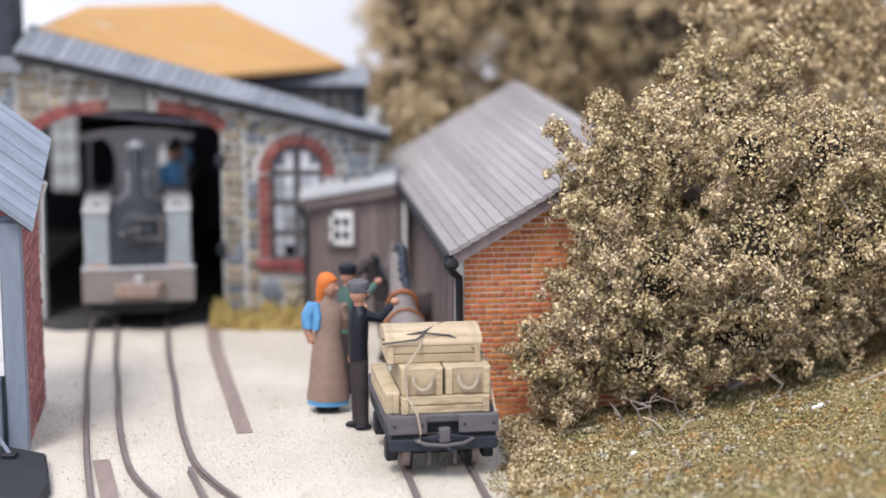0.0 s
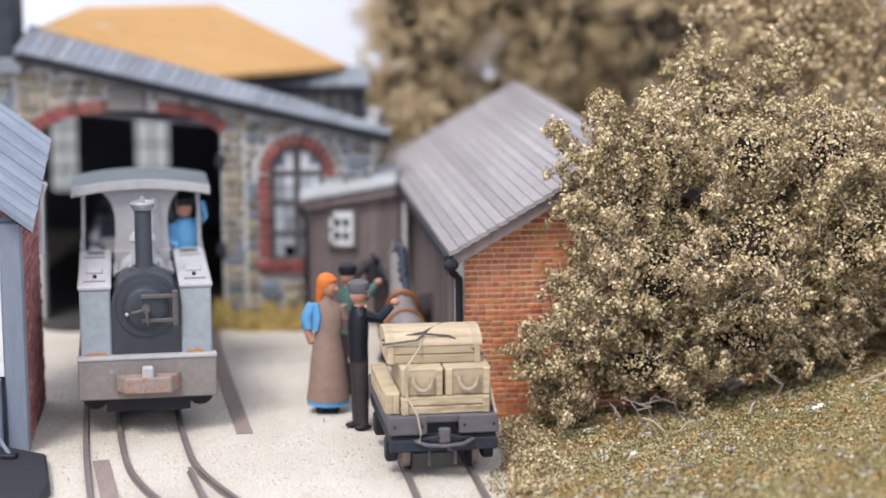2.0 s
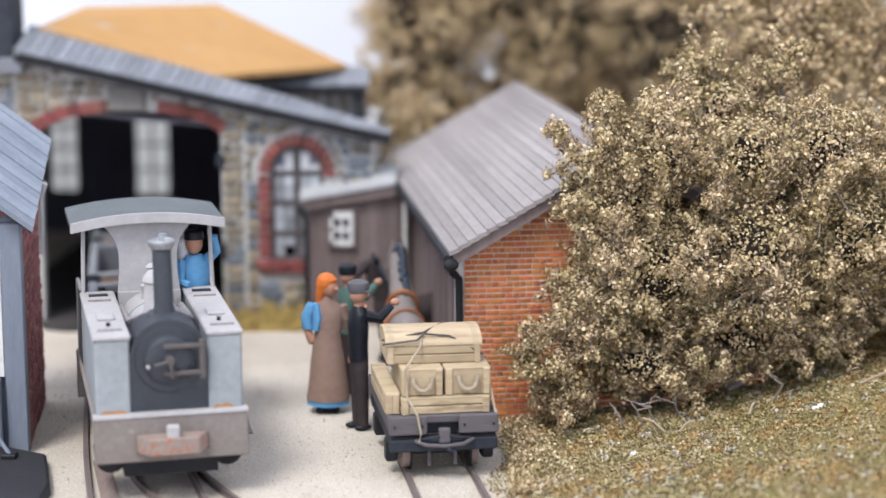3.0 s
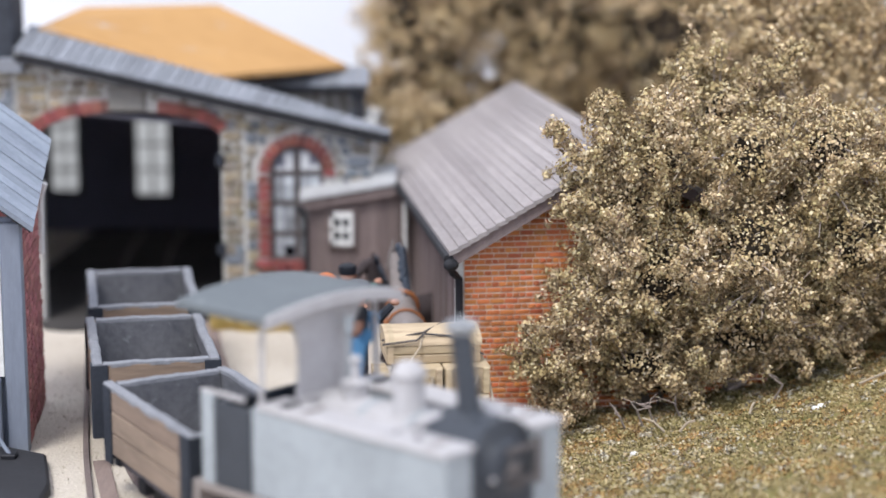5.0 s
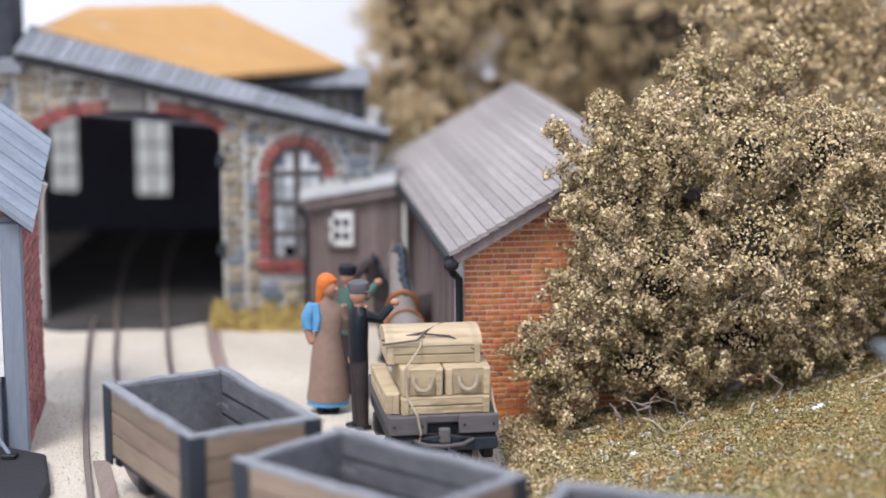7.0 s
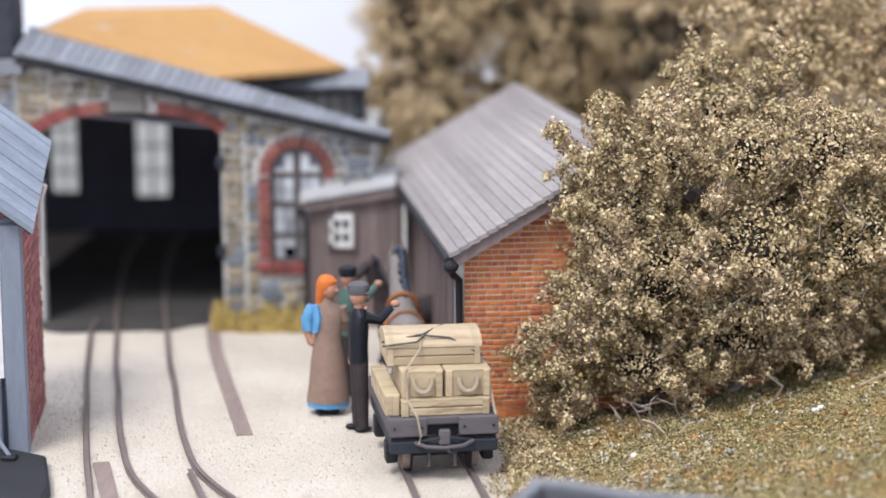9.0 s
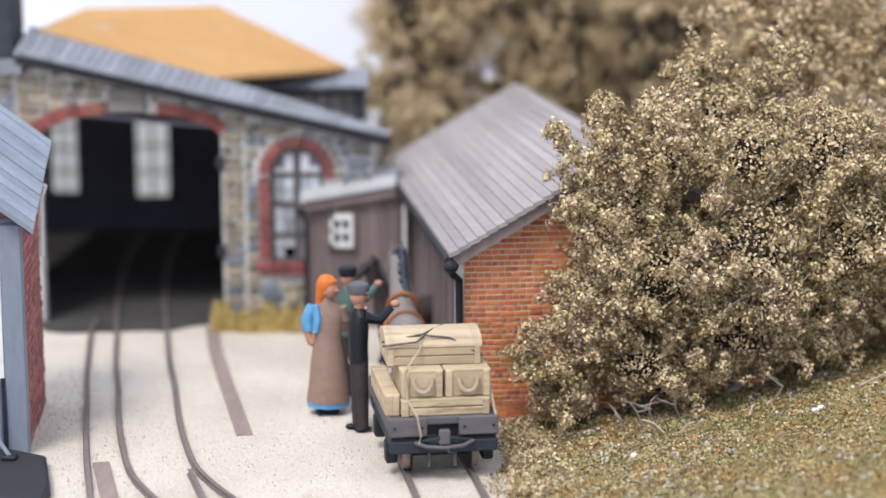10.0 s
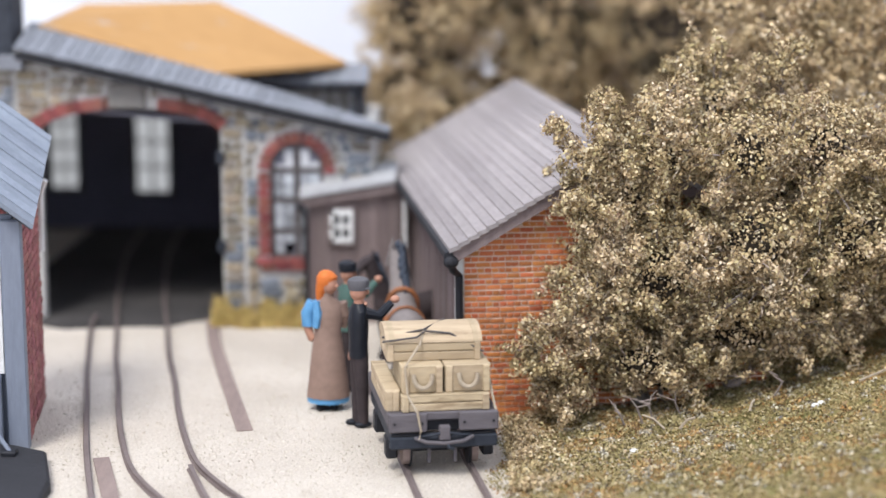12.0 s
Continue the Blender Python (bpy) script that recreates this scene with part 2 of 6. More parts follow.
BLACKCLOTH = mat("black_cloth", (0.016, 0.018, 0.024), (0.009, 0.010, 0.013), grain=500, rough=0.4, bump=0.3, spec=0.2)
DARKBROWN = mat("dark_brown_cloth", (0.055, 0.042, 0.042), (0.03, 0.024, 0.025), grain=500, rough=0.7, bump=0.2, spec=0.15)
GREENCLOTH = mat("green_cloth", (0.075, 0.14, 0.115), (0.045, 0.085, 0.07), grain=500, rough=0.7, bump=0.2)
CAPGREY = mat("grey_cap", (0.12, 0.115, 0.12), (0.075, 0.072, 0.078), grain=600, rough=0.8, bump=0.2)
HAIRCOAT = mat("horse_coat", (0.25, 0.215, 0.20), (0.15, 0.13, 0.12), grain=500, big=70, rough=0.6, bump=0.2)
# the pale blue-grey c3 paints highlights onto the dark hair
MANE = mat("mane_with_highlights", (0.06, 0.075, 0.10), (0.03, 0.036, 0.05), grain=700, rough=0.5, bump=0.6, c3=(0.2, 0.22, 0.25), wear=0.62)
LEATHER = mat("tan_leather", (0.36, 0.135, 0.05), (0.16, 0.065, 0.03), grain=600, rough=0.5, bump=0.2)
PANE_PALE = mat("dusty_pane", (0.42, 0.44, 0.46), (0.26, 0.275, 0.29), grain=500, big=90, rough=0.25, bump=0.2, shift=0.35, spec=0.5)
PANE_DARK = mat("dark_pane", (0.045, 0.05, 0.055), (0.025, 0.028, 0.03), grain=500, rough=0.2, bump=0.1, spec=0.5)
PANE_GLOW = mat("glowing_pane", (0.8, 0.8, 0.8), (0.6, 0.6, 0.6), grain=300, big=120, rough=0.5, bump=0.1)
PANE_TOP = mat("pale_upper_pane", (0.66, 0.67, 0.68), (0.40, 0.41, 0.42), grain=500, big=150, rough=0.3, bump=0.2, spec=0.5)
# the back panes emit light themselves, standing in for the sky behind them
glow = PANE_GLOW.node_tree.nodes["Principled BSDF"]
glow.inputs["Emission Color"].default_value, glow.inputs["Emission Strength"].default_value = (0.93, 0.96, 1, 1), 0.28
# faint glow added to the backdrop to lift its white
glow = BACK.node_tree.nodes["Principled BSDF"]
glow.inputs["Emission Color"].default_value, glow.inputs["Emission Strength"].default_value = (0.93, 0.95, 1, 1), 0.03


# ---- shaping helpers (millimetres) ----
def P(x, y, z, rx=0, ry=0, rz=0):
    return pose(x * MM, y * MM, z * MM, rx, ry, rz)


def thing(name, label, category, m=None, group="", kind=""):
    ob = tagged(new(name), label, category, group, kind)
    if m is not None:
        ob.matrix_basis = m
    return ob


def to_mesh(name, bm, materials, smooth=False):
    bmesh.ops.scale(bm, vec=(MM, MM, MM), verts=bm.verts)
    bmesh.ops.recalc_face_normals(bm, faces=bm.faces)
    me = bpy.data.meshes.new(name)
    bm.to_mesh(me)
    bm.free()
    for m in materials if isinstance(materials, (list, tuple)) else (materials,):
        me.materials.append(m)
    if smooth:
        me.shade_smooth()
        me.set_sharp_from_angle(angle=radians(40))
    return me


def part(name, bm, material, parent=None, label="", smooth=False, m=None):
    ob = new(name, bm if isinstance(bm, bpy.types.Mesh) else to_mesh(name, bm, material, smooth))
    ob.parent = parent
    if m is not None:
        ob.matrix_basis = m
    return tagged(ob, label)


def solid(name, bm, material, label, category="", kind="", smooth=False, m=None, group=""):
    ob = part(name, bm, material, None, label, smooth, m)
    return tagged(ob, "", category, group, kind)


def box(x0, x1, y0, y1, z0, z1, bevel=0.0, bm=None, mi=0):
    bm = bm or bmesh.new()
    r = bmesh.ops.create_cube(bm, size=1, matrix=Matrix.LocRotScale(((x0 + x1) / 2, (y0 + y1) / 2, (z0 + z1) / 2), None, (abs(x1 - x0), abs(y1 - y0), abs(z1 - z0))))
    fs = {f for v in r["verts"] for f in v.link_faces}
    for f in fs:
        f.material_index = mi
    if bevel:
        es = list({e for v in r["verts"] for e in v.link_edges})
        bmesh.ops.bevel(bm, geom=es, offset=bevel, segments=1, affect="EDGES", material=mi)
    return bm


def rod(p0, p1, r0, r1=None, n=10, bm=None, mi=0):
    bm = bm or bmesh.new()
    a, b = Vector(p0), Vector(p1)
    m = Matrix.Translation((a + b) / 2) @ (b - a).to_track_quat("Z", "Y").to_matrix().to_4x4()
    r = bmesh.ops.create_cone(bm, cap_ends=True, segments=n, radius1=r0, radius2=r0 if r1 is None else r1, depth=(b - a).length, matrix=m)
    for f in {f for v in r["verts"] for f in v.link_faces}:
        f.material_index = mi
    return bm


def ball(c, r, bm=None, mi=0, u=10, v=7, rot=None):
    bm = bm or bmesh.new()
    r = r if isinstance(r, tuple) else (r, r, r)
    m = Matrix.LocRotScale(c, rot, r)
    g = bmesh.ops.create_uvsphere(bm, u_segments=u, v_segments=v, radius=1, matrix=m)
    for f in {f for vv in g["verts"] for f in vv.link_faces}:
        f.material_index = mi
    return bm


def loft(rings, n=12, bm=None, mi=0, axis="z", power=2.0):
    """Rings (c1, c2, along, r1, r2) joined into a closed skin; along z, or along y with axis='y'."""
    bm = bm or bmesh.new()
    rows = []
    for a, b, h, ra, rb in rings:
        row = []
        for i in range(n):
            w = 2 * math.pi * i / n
            cs, sn = math.cos(w), math.sin(w)
            ca = math.copysign(abs(cs) ** (2 / power), cs) * ra
            sb = math.copysign(abs(sn) ** (2 / power), sn) * rb
            row.append(bm.verts.new((a + ca, b + sb, h) if axis == "z" else (a + ca, h, b + sb)))
        rows.append(row)
    fs = []
    for r0, r1 in zip(rows, rows[1:]):
        for i in range(n):
            fs.append(bm.faces.new((r0[i], r0[(i + 1) % n], r1[(i + 1) % n], r1[i])))
    fs += [bm.faces.new(rows[0][::-1]), bm.faces.new(rows[-1])]
    for f in fs:
        f.material_index = mi
    return bm


def slab(pts, depth, bm=None, mi=0):
    """A flat outline of 3D points (concave allowed) drawn out by the vector depth."""
    bm = bm or bmesh.new()
    vs = [bm.verts.new(p) for p in pts]
    ws = [bm.verts.new(Vector(p) + Vector(depth)) for p in pts]
    n = len(pts)
    fs = [bm.faces.new(vs), bm.faces.new(ws[::-1])]
    for i in range(n):
        fs.append(bm.faces.new((vs[i], ws[i], ws[(i + 1) % n], vs[(i + 1) % n])))
    for f in fs:
        f.material_index = mi
    bm.normal_update()
    bmesh.ops.triangulate(bm, faces=fs[:2])
    return bm


def arc(cx, cz, rx, rz, a0, a1, n):
    return [(cx + rx * math.cos(radians(a0 + (a1 - a0) * i / n)), cz + rz * math.sin(radians(a0 + (a1 - a0) * i / n))) for i in range(n + 1)]


def tube(points, r, n=6, bm=None, mi=0):
    """A bent rod through points."""
    bm = bm or bmesh.new()
    pts = [Vector(p) for p in points]
    rows = []
    for i, p in enumerate(pts):
        d = (pts[min(i + 1, len(pts) - 1)] - pts[max(i - 1, 0)]).normalized()
        q = d.to_track_quat("Z", "Y")
        rr = r[i] if isinstance(r, (list, tuple)) else r
        rows.append([bm.verts.new(p + q @ Vector((rr * math.cos(2 * math.pi * k / n), rr * math.sin(2 * math.pi * k / n), 0))) for k in range(n)])
    fs = []
    for r0, r1 in zip(rows, rows[1:]):
        for i in range(n):
            fs.append(bm.faces.new((r0[i], r0[(i + 1) % n], r1[(i + 1) % n], r1[i])))
    fs += [bm.faces.new(rows[0][::-1]), bm.faces.new(rows[-1])]
    for f in fs:
        f.material_index = mi
    return bm


# ---- ground, bank, backdrop ----
def bank_height(x, y):
    """Height of the mossy bank beside the sidings."""
    edge = 16 + 4 * noise.noise(Vector((x / 40, y / 40, 0))) + max(0, (y - 520)) * 0.1
    d = max(0.0, x - edge)
    fall = min(1.0, max(0.0, (y - 382) / 38))
    fall = fall * fall * (3 - 2 * fall)
    return fall * (1.2 * (1 - math.exp(-d / 4)) + (0.0014 * d * d if d < 105 else 15.4 + 0.294 * (d - 105)) + (1.6 * noise.noise(Vector((x / 13, y / 13, 3))) + 0.7 * noise.noise(Vector((x / 4, y / 4, 5)))) * min(1, d / 5))


def build_ground():
    xs = [-720, -400] + [-260 + 4 * i for i in range(131)] + [400, 920]
    ys = [-260, 0, 160] + [240 + 4 * i for i in range(171)] + [960, 1020]
    verts, faces = [], []
    for y in ys:
        for x in xs:
            near = -260 <= x <= 260 and 240 <= y <= 920
            verts.append((x * MM, y * MM, (0.25 * noise.noise(Vector((x / 13, y / 13, 0))) * MM) if near else 0))
    w = len(xs)
    for j in range(len(ys) - 1):
        for i in range(w - 1):
            faces.append((j * w + i, j * w + i + 1, (j + 1) * w + i + 1, (j + 1) * w + i))
    me = bpy.data.meshes.new("ground")
    me.from_pydata(verts, [], faces)
    me.materials.append(SAND)
    tagged(new("ground", me), "pale sandy yard of fine grit", "ground", kind="structure")
    # dark floor sheet by and inside the engine shed
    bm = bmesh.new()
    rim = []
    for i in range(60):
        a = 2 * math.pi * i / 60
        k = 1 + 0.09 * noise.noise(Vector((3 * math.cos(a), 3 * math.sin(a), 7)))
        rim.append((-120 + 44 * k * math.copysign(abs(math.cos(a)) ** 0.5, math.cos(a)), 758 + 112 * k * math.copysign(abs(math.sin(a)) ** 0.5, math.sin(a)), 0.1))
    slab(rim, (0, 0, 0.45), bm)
    solid("ballast", bm, YARD, "dark floor sheet of the engine shed", "ground", "structure")


def build_bank():
    xs = [12 + 2.2 * i for i in range(170)]
    ys = [376 + 3.0 * i for i in range(194)]
    verts, faces = [], []
    for y in ys:
        for x in xs:
            verts.append((x * MM, y * MM, (bank_height(x, y) - 0.6) * MM))
    w = len(xs)
    for j in range(len(ys) - 1):
        for i in range(w - 1):
            faces.append((j * w + i, j * w + i + 1, (j + 1) * w + i + 1, (j + 1) * w + i))
    me = bpy.data.meshes.new("embankment")
    me.from_pydata(verts, [], faces)
    me.materials.append(MOSS)
    me.shade_smooth()
    tagged(new("embankment", me), "mossy brown and olive grass bank", "bank", kind="structure")


def build_backdrop():
    solid("backdrop", box(-720, 920, 962, 972, 0, 480), BACK, "plain white backdrop board behind the layout", "backdrop", "structure")


# ---- engine shed ----
WALL_Y = 705.0
GABLE = lambda x: 92.6 - (x + 159.3) * 0.2241


STONES = []
LOW = -14.0  # footings below the yard


def nearer(k):
    """Draws a building towards the camera's stand by the factor k."""
    return P(0, 0, 153.2) @ Matrix.Diagonal((k, k, k, 1)) @ P(0, 0, -153.2)


def stone_meshes():
    rnd = random.Random(5)
    for k in range(10):
        bm = bmesh.new()
        n = 9
        rim = []
        for i in range(n):
            a = 2 * math.pi * (i + rnd.uniform(-0.22, 0.22)) / n
            c, s = math.cos(a), math.sin(a)
            q = 0.5 * rnd.uniform(0.88, 1.05)
            rim.append((math.copysign(abs(c) ** 0.55, c) * q, math.copysign(abs(s) ** 0.55, s) * q))
        rows = []
        for y, f in ((0.3, 1.0), (-0.5, 1.0), (-0.95, 0.72)):
            rows.append([bm.verts.new((x * f, y + rnd.uniform(-0.06, 0.06), z * f)) for x, z in rim])
        for r0, r1 in zip(rows, rows[1:]):
            for i in range(n):
                bm.faces.new((r0[i], r0[(i + 1) % n], r1[(i + 1) % n], r1[i]))
        bm.faces.new(rows[-1])
        STONES.append(to_mesh("stone", bm, STONE, smooth=True))
    for mt in (STONE_BLUE, STONE_TAN):
        for me in STONES[:10]:
            c = me.copy()
            c.materials[0] = mt
            STONES.append(c)


LAID = []  # places of the stones of the shed front, as (left, right, bottom, top)


def lay_stones(parent, x0, x1, z0, z1, keep, seed, y=0.0, wide=(4.5, 11), high=(3.4, 5.6), tone=None):
    """Rough courses of separate stones on the face y of a wall."""
    rnd = random.Random(seed)
    z = z0
    while z < z1:
        h = rnd.uniform(*high)
        x = x0
        while x < x1:
            w = rnd.uniform(*wide)
            if x + w > x1 - 2:
                w = x1 - x
            fits = [(x, w)]
            for _ in range(1):
                fits = [q for a, b in fits for q in ([(a, b)] if keep(a + b / 2, z + h / 2, b, h) or b < 3 else [(a, b / 2), (a + b / 2, b / 2)])]
            for a, b in fits:
                c = a + b / 2
                dz = 0.5 * math.sin(c / 7 + z / 5)
                if keep(c, z + h / 2, b, h):
                    LAID.append((a, a + b, z + dz, z + h + dz))
                    k = rnd.randrange(10) + 10 * (tone(c, z, rnd) if tone else 0)
                    ob = part("stone", STONES[k], None, parent)
                    ob.matrix_basis = Matrix.LocRotScale((c * MM, y * MM, (z + h / 2 + dz) * MM), Euler((0, radians(rnd.uniform(-5, 5)), 0)), ((b - 0.25), 1.0, (h - 0.25)))
            x += w
        z += h


def brick_ring(parent, cx, cz, rx, rz, a0, a1, n, length, thick, y, mesh):
    for i in range(n):
        a = radians(a0 + (a1 - a0) * (i + 0.5) / n)
        d = Vector((math.cos(a) * rz, math.sin(a) * rx)).normalized()
        x, z = cx + rx * math.cos(a) + d.x * length / 2, cz + rz * math.sin(a) + d.y * length / 2
        ob = part("arch_brick", mesh, None, parent)
        ob.matrix_basis = Matrix.LocRotScale((x * MM, y * MM, z * MM), Euler((0, math.pi / 2 - math.atan2(d.y, d.x), 0)), (thick, 1, length))


def unit_brick(material, name="brick", bevel=0.12):
    """A block one wide, one high and 2 mm deep, to be scaled."""
    bm = box(-0.5, 0.5, -1.1, 0.9, -0.5, 0.5)
    es = [e for e in bm.edges if all(v.co.y < -1 for v in e.verts)]
    bmesh.ops.bevel(bm, geom=es, offset=bevel, segments=1, affect="EDGES")
    return to_mesh(name, bm, material)


DOOR = dict(x0=-154.0, x1=-84.6, spring=61.5, rise=10.2)
WIN = dict(cx=-55.8, half=10.4, sill=13.5, spring=48.3)


def build_shed():
    root = thing("engine_shed", "rubble stone engine shed with red brick arches and slate roof", "building", P(0, WALL_Y, 0), kind="")
    root.matrix_basis = nearer(0.938) @ root.matrix_basis
    th = 6.0
    dcx = (DOOR["x0"] + DOOR["x1"]) / 2
    drx = (DOOR["x1"] - DOOR["x0"]) / 2
    # front wall, cut at the window's middle so that both openings go through
    door = [(x, 0, z) for x, z in arc(dcx, DOOR["spring"], drx, DOOR["rise"], 0, 180, 24)]
    wl = [(x, 0, z) for x, z in arc(WIN["cx"], WIN["spring"], WIN["half"], WIN["half"], 90, 180, 12)]
    wr = [(x, 0, z) for x, z in arc(WIN["cx"], WIN["spring"], WIN["half"], WIN["half"], 90, 0, 12)]
    left = [(-162, 0, LOW), (DOOR["x0"], 0, LOW)] + door[::-1] + [(DOOR["x1"], 0, LOW), (WIN["cx"], 0, LOW), (WIN["cx"], 0, WIN["sill"]), (WIN["cx"] - WIN["half"], 0, WIN["sill"])] + wl[::-1]
    left += [(WIN["cx"], 0, GABLE(WIN["cx"])), (-162, 0, GABLE(-162))]
    right = [(WIN["cx"], 0, LOW), (-27, 0, LOW), (-27, 0, GABLE(-27)), (WIN["cx"], 0, GABLE(WIN["cx"]))] + wr + [(WIN["cx"] + WIN["half"], 0, WIN["sill"]), (WIN["cx"], 0, WIN["sill"])]
    bm = slab(left, (0, th, 0))
    slab(right, (0, th, 0), bm)
    front = part("front_wall", bm, MORTAR, root, "pale mortar between rubble stones")
    # side, back and inner walls
    part("side_wall", slab([(-27, th, LOW), (-27, 200, LOW), (-27, 200, 62), (-27, th, 62)], (-5, 0, 0)), MORTAR, root)
    part("side_wall", slab([(-220, 30, LOW), (-220, 200, LOW), (-220, 200, 84), (-220, 30, 84)], (5, 0, 0)), DARK, root)
    part("side_wall", box(-220, -160, 24, 30, LOW, 84), DARK, root)
    part("side_wall", box(-163, -159, 6, 24, LOW, 90), DARK, root)
    part("partition", box(-78, -75, th, 195, LOW, 62), DARK, root, "dark inner wall")
    back = box(-220, -27, 196, 202, LOW, 62)
    part("back_wall", back, DARK, root, "dark back wall")
    part("ceiling", slab([(-218, 8, 76), (-33, 8, 60), (-33, 195, 60), (-218, 195, 76)], (0, 0, 1.5)), DARK, root)
    # windows in the back wall, their panes glowing in place of daylight
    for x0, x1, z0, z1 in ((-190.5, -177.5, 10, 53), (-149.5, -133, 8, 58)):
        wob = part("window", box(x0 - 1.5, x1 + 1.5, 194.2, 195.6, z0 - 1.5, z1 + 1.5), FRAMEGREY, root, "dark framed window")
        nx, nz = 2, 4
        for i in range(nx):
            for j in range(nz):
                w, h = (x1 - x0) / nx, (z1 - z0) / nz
                part("pane", box(x0 + i * w + 0.7, x0 + (i + 1) * w - 0.7, 193.6, 194.6, z0 + j * h + 0.7, z0 + (j + 1) * h - 0.7), PANE_GLOW, wob)
    # stones
    acx, acz = WIN["cx"], WIN["spring"]

    def keep(c, z, w, h):
        for x in (c - w / 2, c, c + w / 2):
            for zz in (z - h / 2, z + h / 2):
                if zz > GABLE(x) - 2.2 or x > -26.5 or x < -162:
                    return False
                ex = (x - dcx) / (drx + 0.2)
                if abs(ex) < 1 and zz < DOOR["spring"] + (DOOR["rise"] + 4.7) * math.sqrt(1 - ex * ex):
                    return False
                if abs(x - acx) < WIN["half"] + 4.3 and WIN["sill"] - 5.5 < zz < acz:
                    return False
                if (x - acx) ** 2 + (zz - acz) ** 2 < (WIN["half"] + 4.6) ** 2:
                    return False
                if -127.5 < x < -112 and zz > 70:
                    return False
        return True

    def tone(c, z, rnd):
        v = rnd.random()
        if c > -45 or (c > -85 and v < 0.3):
            return 1 if v < 0.6 else 0
        return 2 if v > 0.55 else (1 if v < 0.12 else 0)

    stone_meshes()
    lay_stones(front, -161.5, -149.5, 54, 96, keep, 3, tone=tone, wide=(3.5, 9), high=(2.8, 4.4))
    lay_stones(front, -161.5, -154.1, LOW, 54, keep, 31, tone=tone, wide=(3.5, 9), high=(2.8, 4.4))
    lay_stones(front, -149.5, -84, 62, 96, keep, 4, tone=tone, wide=(3.5, 9), high=(2.8, 4.6))
    lay_stones(front, -84.3, -76.2, LOW, 64, keep, 5, tone=tone, wide=(3.4, 8.2), high=(2.8, 4.4))
    lay_stones(front, -75.4, -70.6, LOW, 64, keep, 6, tone=tone, wide=(4, 5), high=(3, 4.6))
    lay_stones(front, -84, -27, 64, 80, keep, 7, tone=tone, wide=(4, 9), high=(3, 4.6))
    lay_stones(front, -70.6, -27, LOW, 64, keep, 8, tone=tone, wide=(4.5, 10), high=(3, 5))
    # small pinning stones in what is left beside arches and eaves
    laid = list(LAID)

    def pin(c, z, w, h):
        free = all(c + w / 2 < a + 0.4 or c - w / 2 > b - 0.4 or z + h / 2 < lo + 0.4 or z - h / 2 > hi - 0.4 for a, b, lo, hi in laid)
        return free and keep(c, z, w, h)

    lay_stones(front, -161.5, -27, 56, 96, pin, 9, tone=tone, wide=(2.0, 4.2), high=(1.9, 2.6))
    lay_stones(front, -84.3, -27, 0, 56, pin, 10, tone=tone, wide=(2.0, 4.2), high=(1.9, 2.6))
    # arches, sill, keystone
    red = unit_brick(REDBRICK, "arch_brick")
    brick_ring(front, dcx, DOOR["spring"], drx, DOOR["rise"], 13, 72, 13, 4.6, 2.05, -0.2, red)
    brick_ring(front, dcx, DOOR["spring"], drx, DOOR["rise"], 102, 167, 14, 4.6, 2.05, -0.2, red)
    brick_ring(front, acx, acz, WIN["half"], WIN["half"], -8, 180, 14, 4.2, 2.3, -0.4, red)
    for i in range(10):
        z = WIN["sill"] + 3.2 * i + 3.2
        ob = part("arch_brick", red, None, front)
        ob.matrix_basis = Matrix.LocRotScale(((acx - WIN["half"] - 2.0 - 0.3 * (i % 2)) * MM, -0.4 * MM, z * MM), Euler((0, 0, 0)), (4.2, 1, 2.6))
    for j in range(2):
        for i in range(5):
            ob = part("arch_brick", red, None, front)
            ob.matrix_basis = Matrix.LocRotScale(((acx - 13 + 6.2 * i + 1.5 * j) * MM, -1.0 * MM, (WIN["sill"] - 0.6 - 2.5 * j) * MM), None, (5.8, 1.2, 2.1))
    part("keystone", box(-127, -112.6, -1.8, 2, 71.6, 81.5, 0.6), KEYSTONE, front, "broad grey keystone block")
    # hinge irons on the right jamb
    for z in (50.5, 16):
        part("hinge", box(-86.6, -83.2, -1.6, 0.6, z, z + 4.6, 0.4), WAGONIRON, front, "grey iron hinge block")
    # arched window
    win = part("arched_window", slab([(x, 2.2, z) for x, z in arc(acx, acz, WIN["half"] - 0.1, WIN["half"] - 0.1, 0, 180, 20)] + [(acx - WIN["half"] + 0.1, 2.2, WIN["sill"]), (acx + WIN["half"] - 0.1, 2.2, WIN["sill"])], (0, 1.0, 0)), DARK, root, "dark glazing backing")
    outer = [(x, z) for x, z in arc(acx, acz, WIN["half"], WIN["half"], 0, 180, 20)]
    inner = [(x, z) for x, z in arc(acx, acz, WIN["half"] - 1.4, WIN["half"] - 1.4, 0, 180, 20)]
    bm = bmesh.new()
    ring = [(x, 0.8, z) for x, z in outer] + [(x, 0.8, z) for x, z in inner[::-1]]
    slab(ring, (0, 1.6, 0), bm)
    for s in (-1, 1):
        box(acx + s * (WIN["half"] - 0.7) - 0.7, acx + s * (WIN["half"] - 0.7) + 0.7, 0.8, 2.4, WIN["sill"], acz, 0, bm)
    box(acx - 0.9, acx + 0.9, 0.7, 2.4, WIN["sill"], acz + WIN["half"] - 0.8, 0, bm)
    for z in (WIN["sill"] + 0.9, 24.3, 36.3, 47.8):
        box(acx - WIN["half"] + 1, acx + WIN["half"] - 1, 0.9, 2.3, z - 0.8, z + 0.8, 0, bm)
    part("window_frame", bm, FRAMEGREY, win, "weathered grey timber frame")
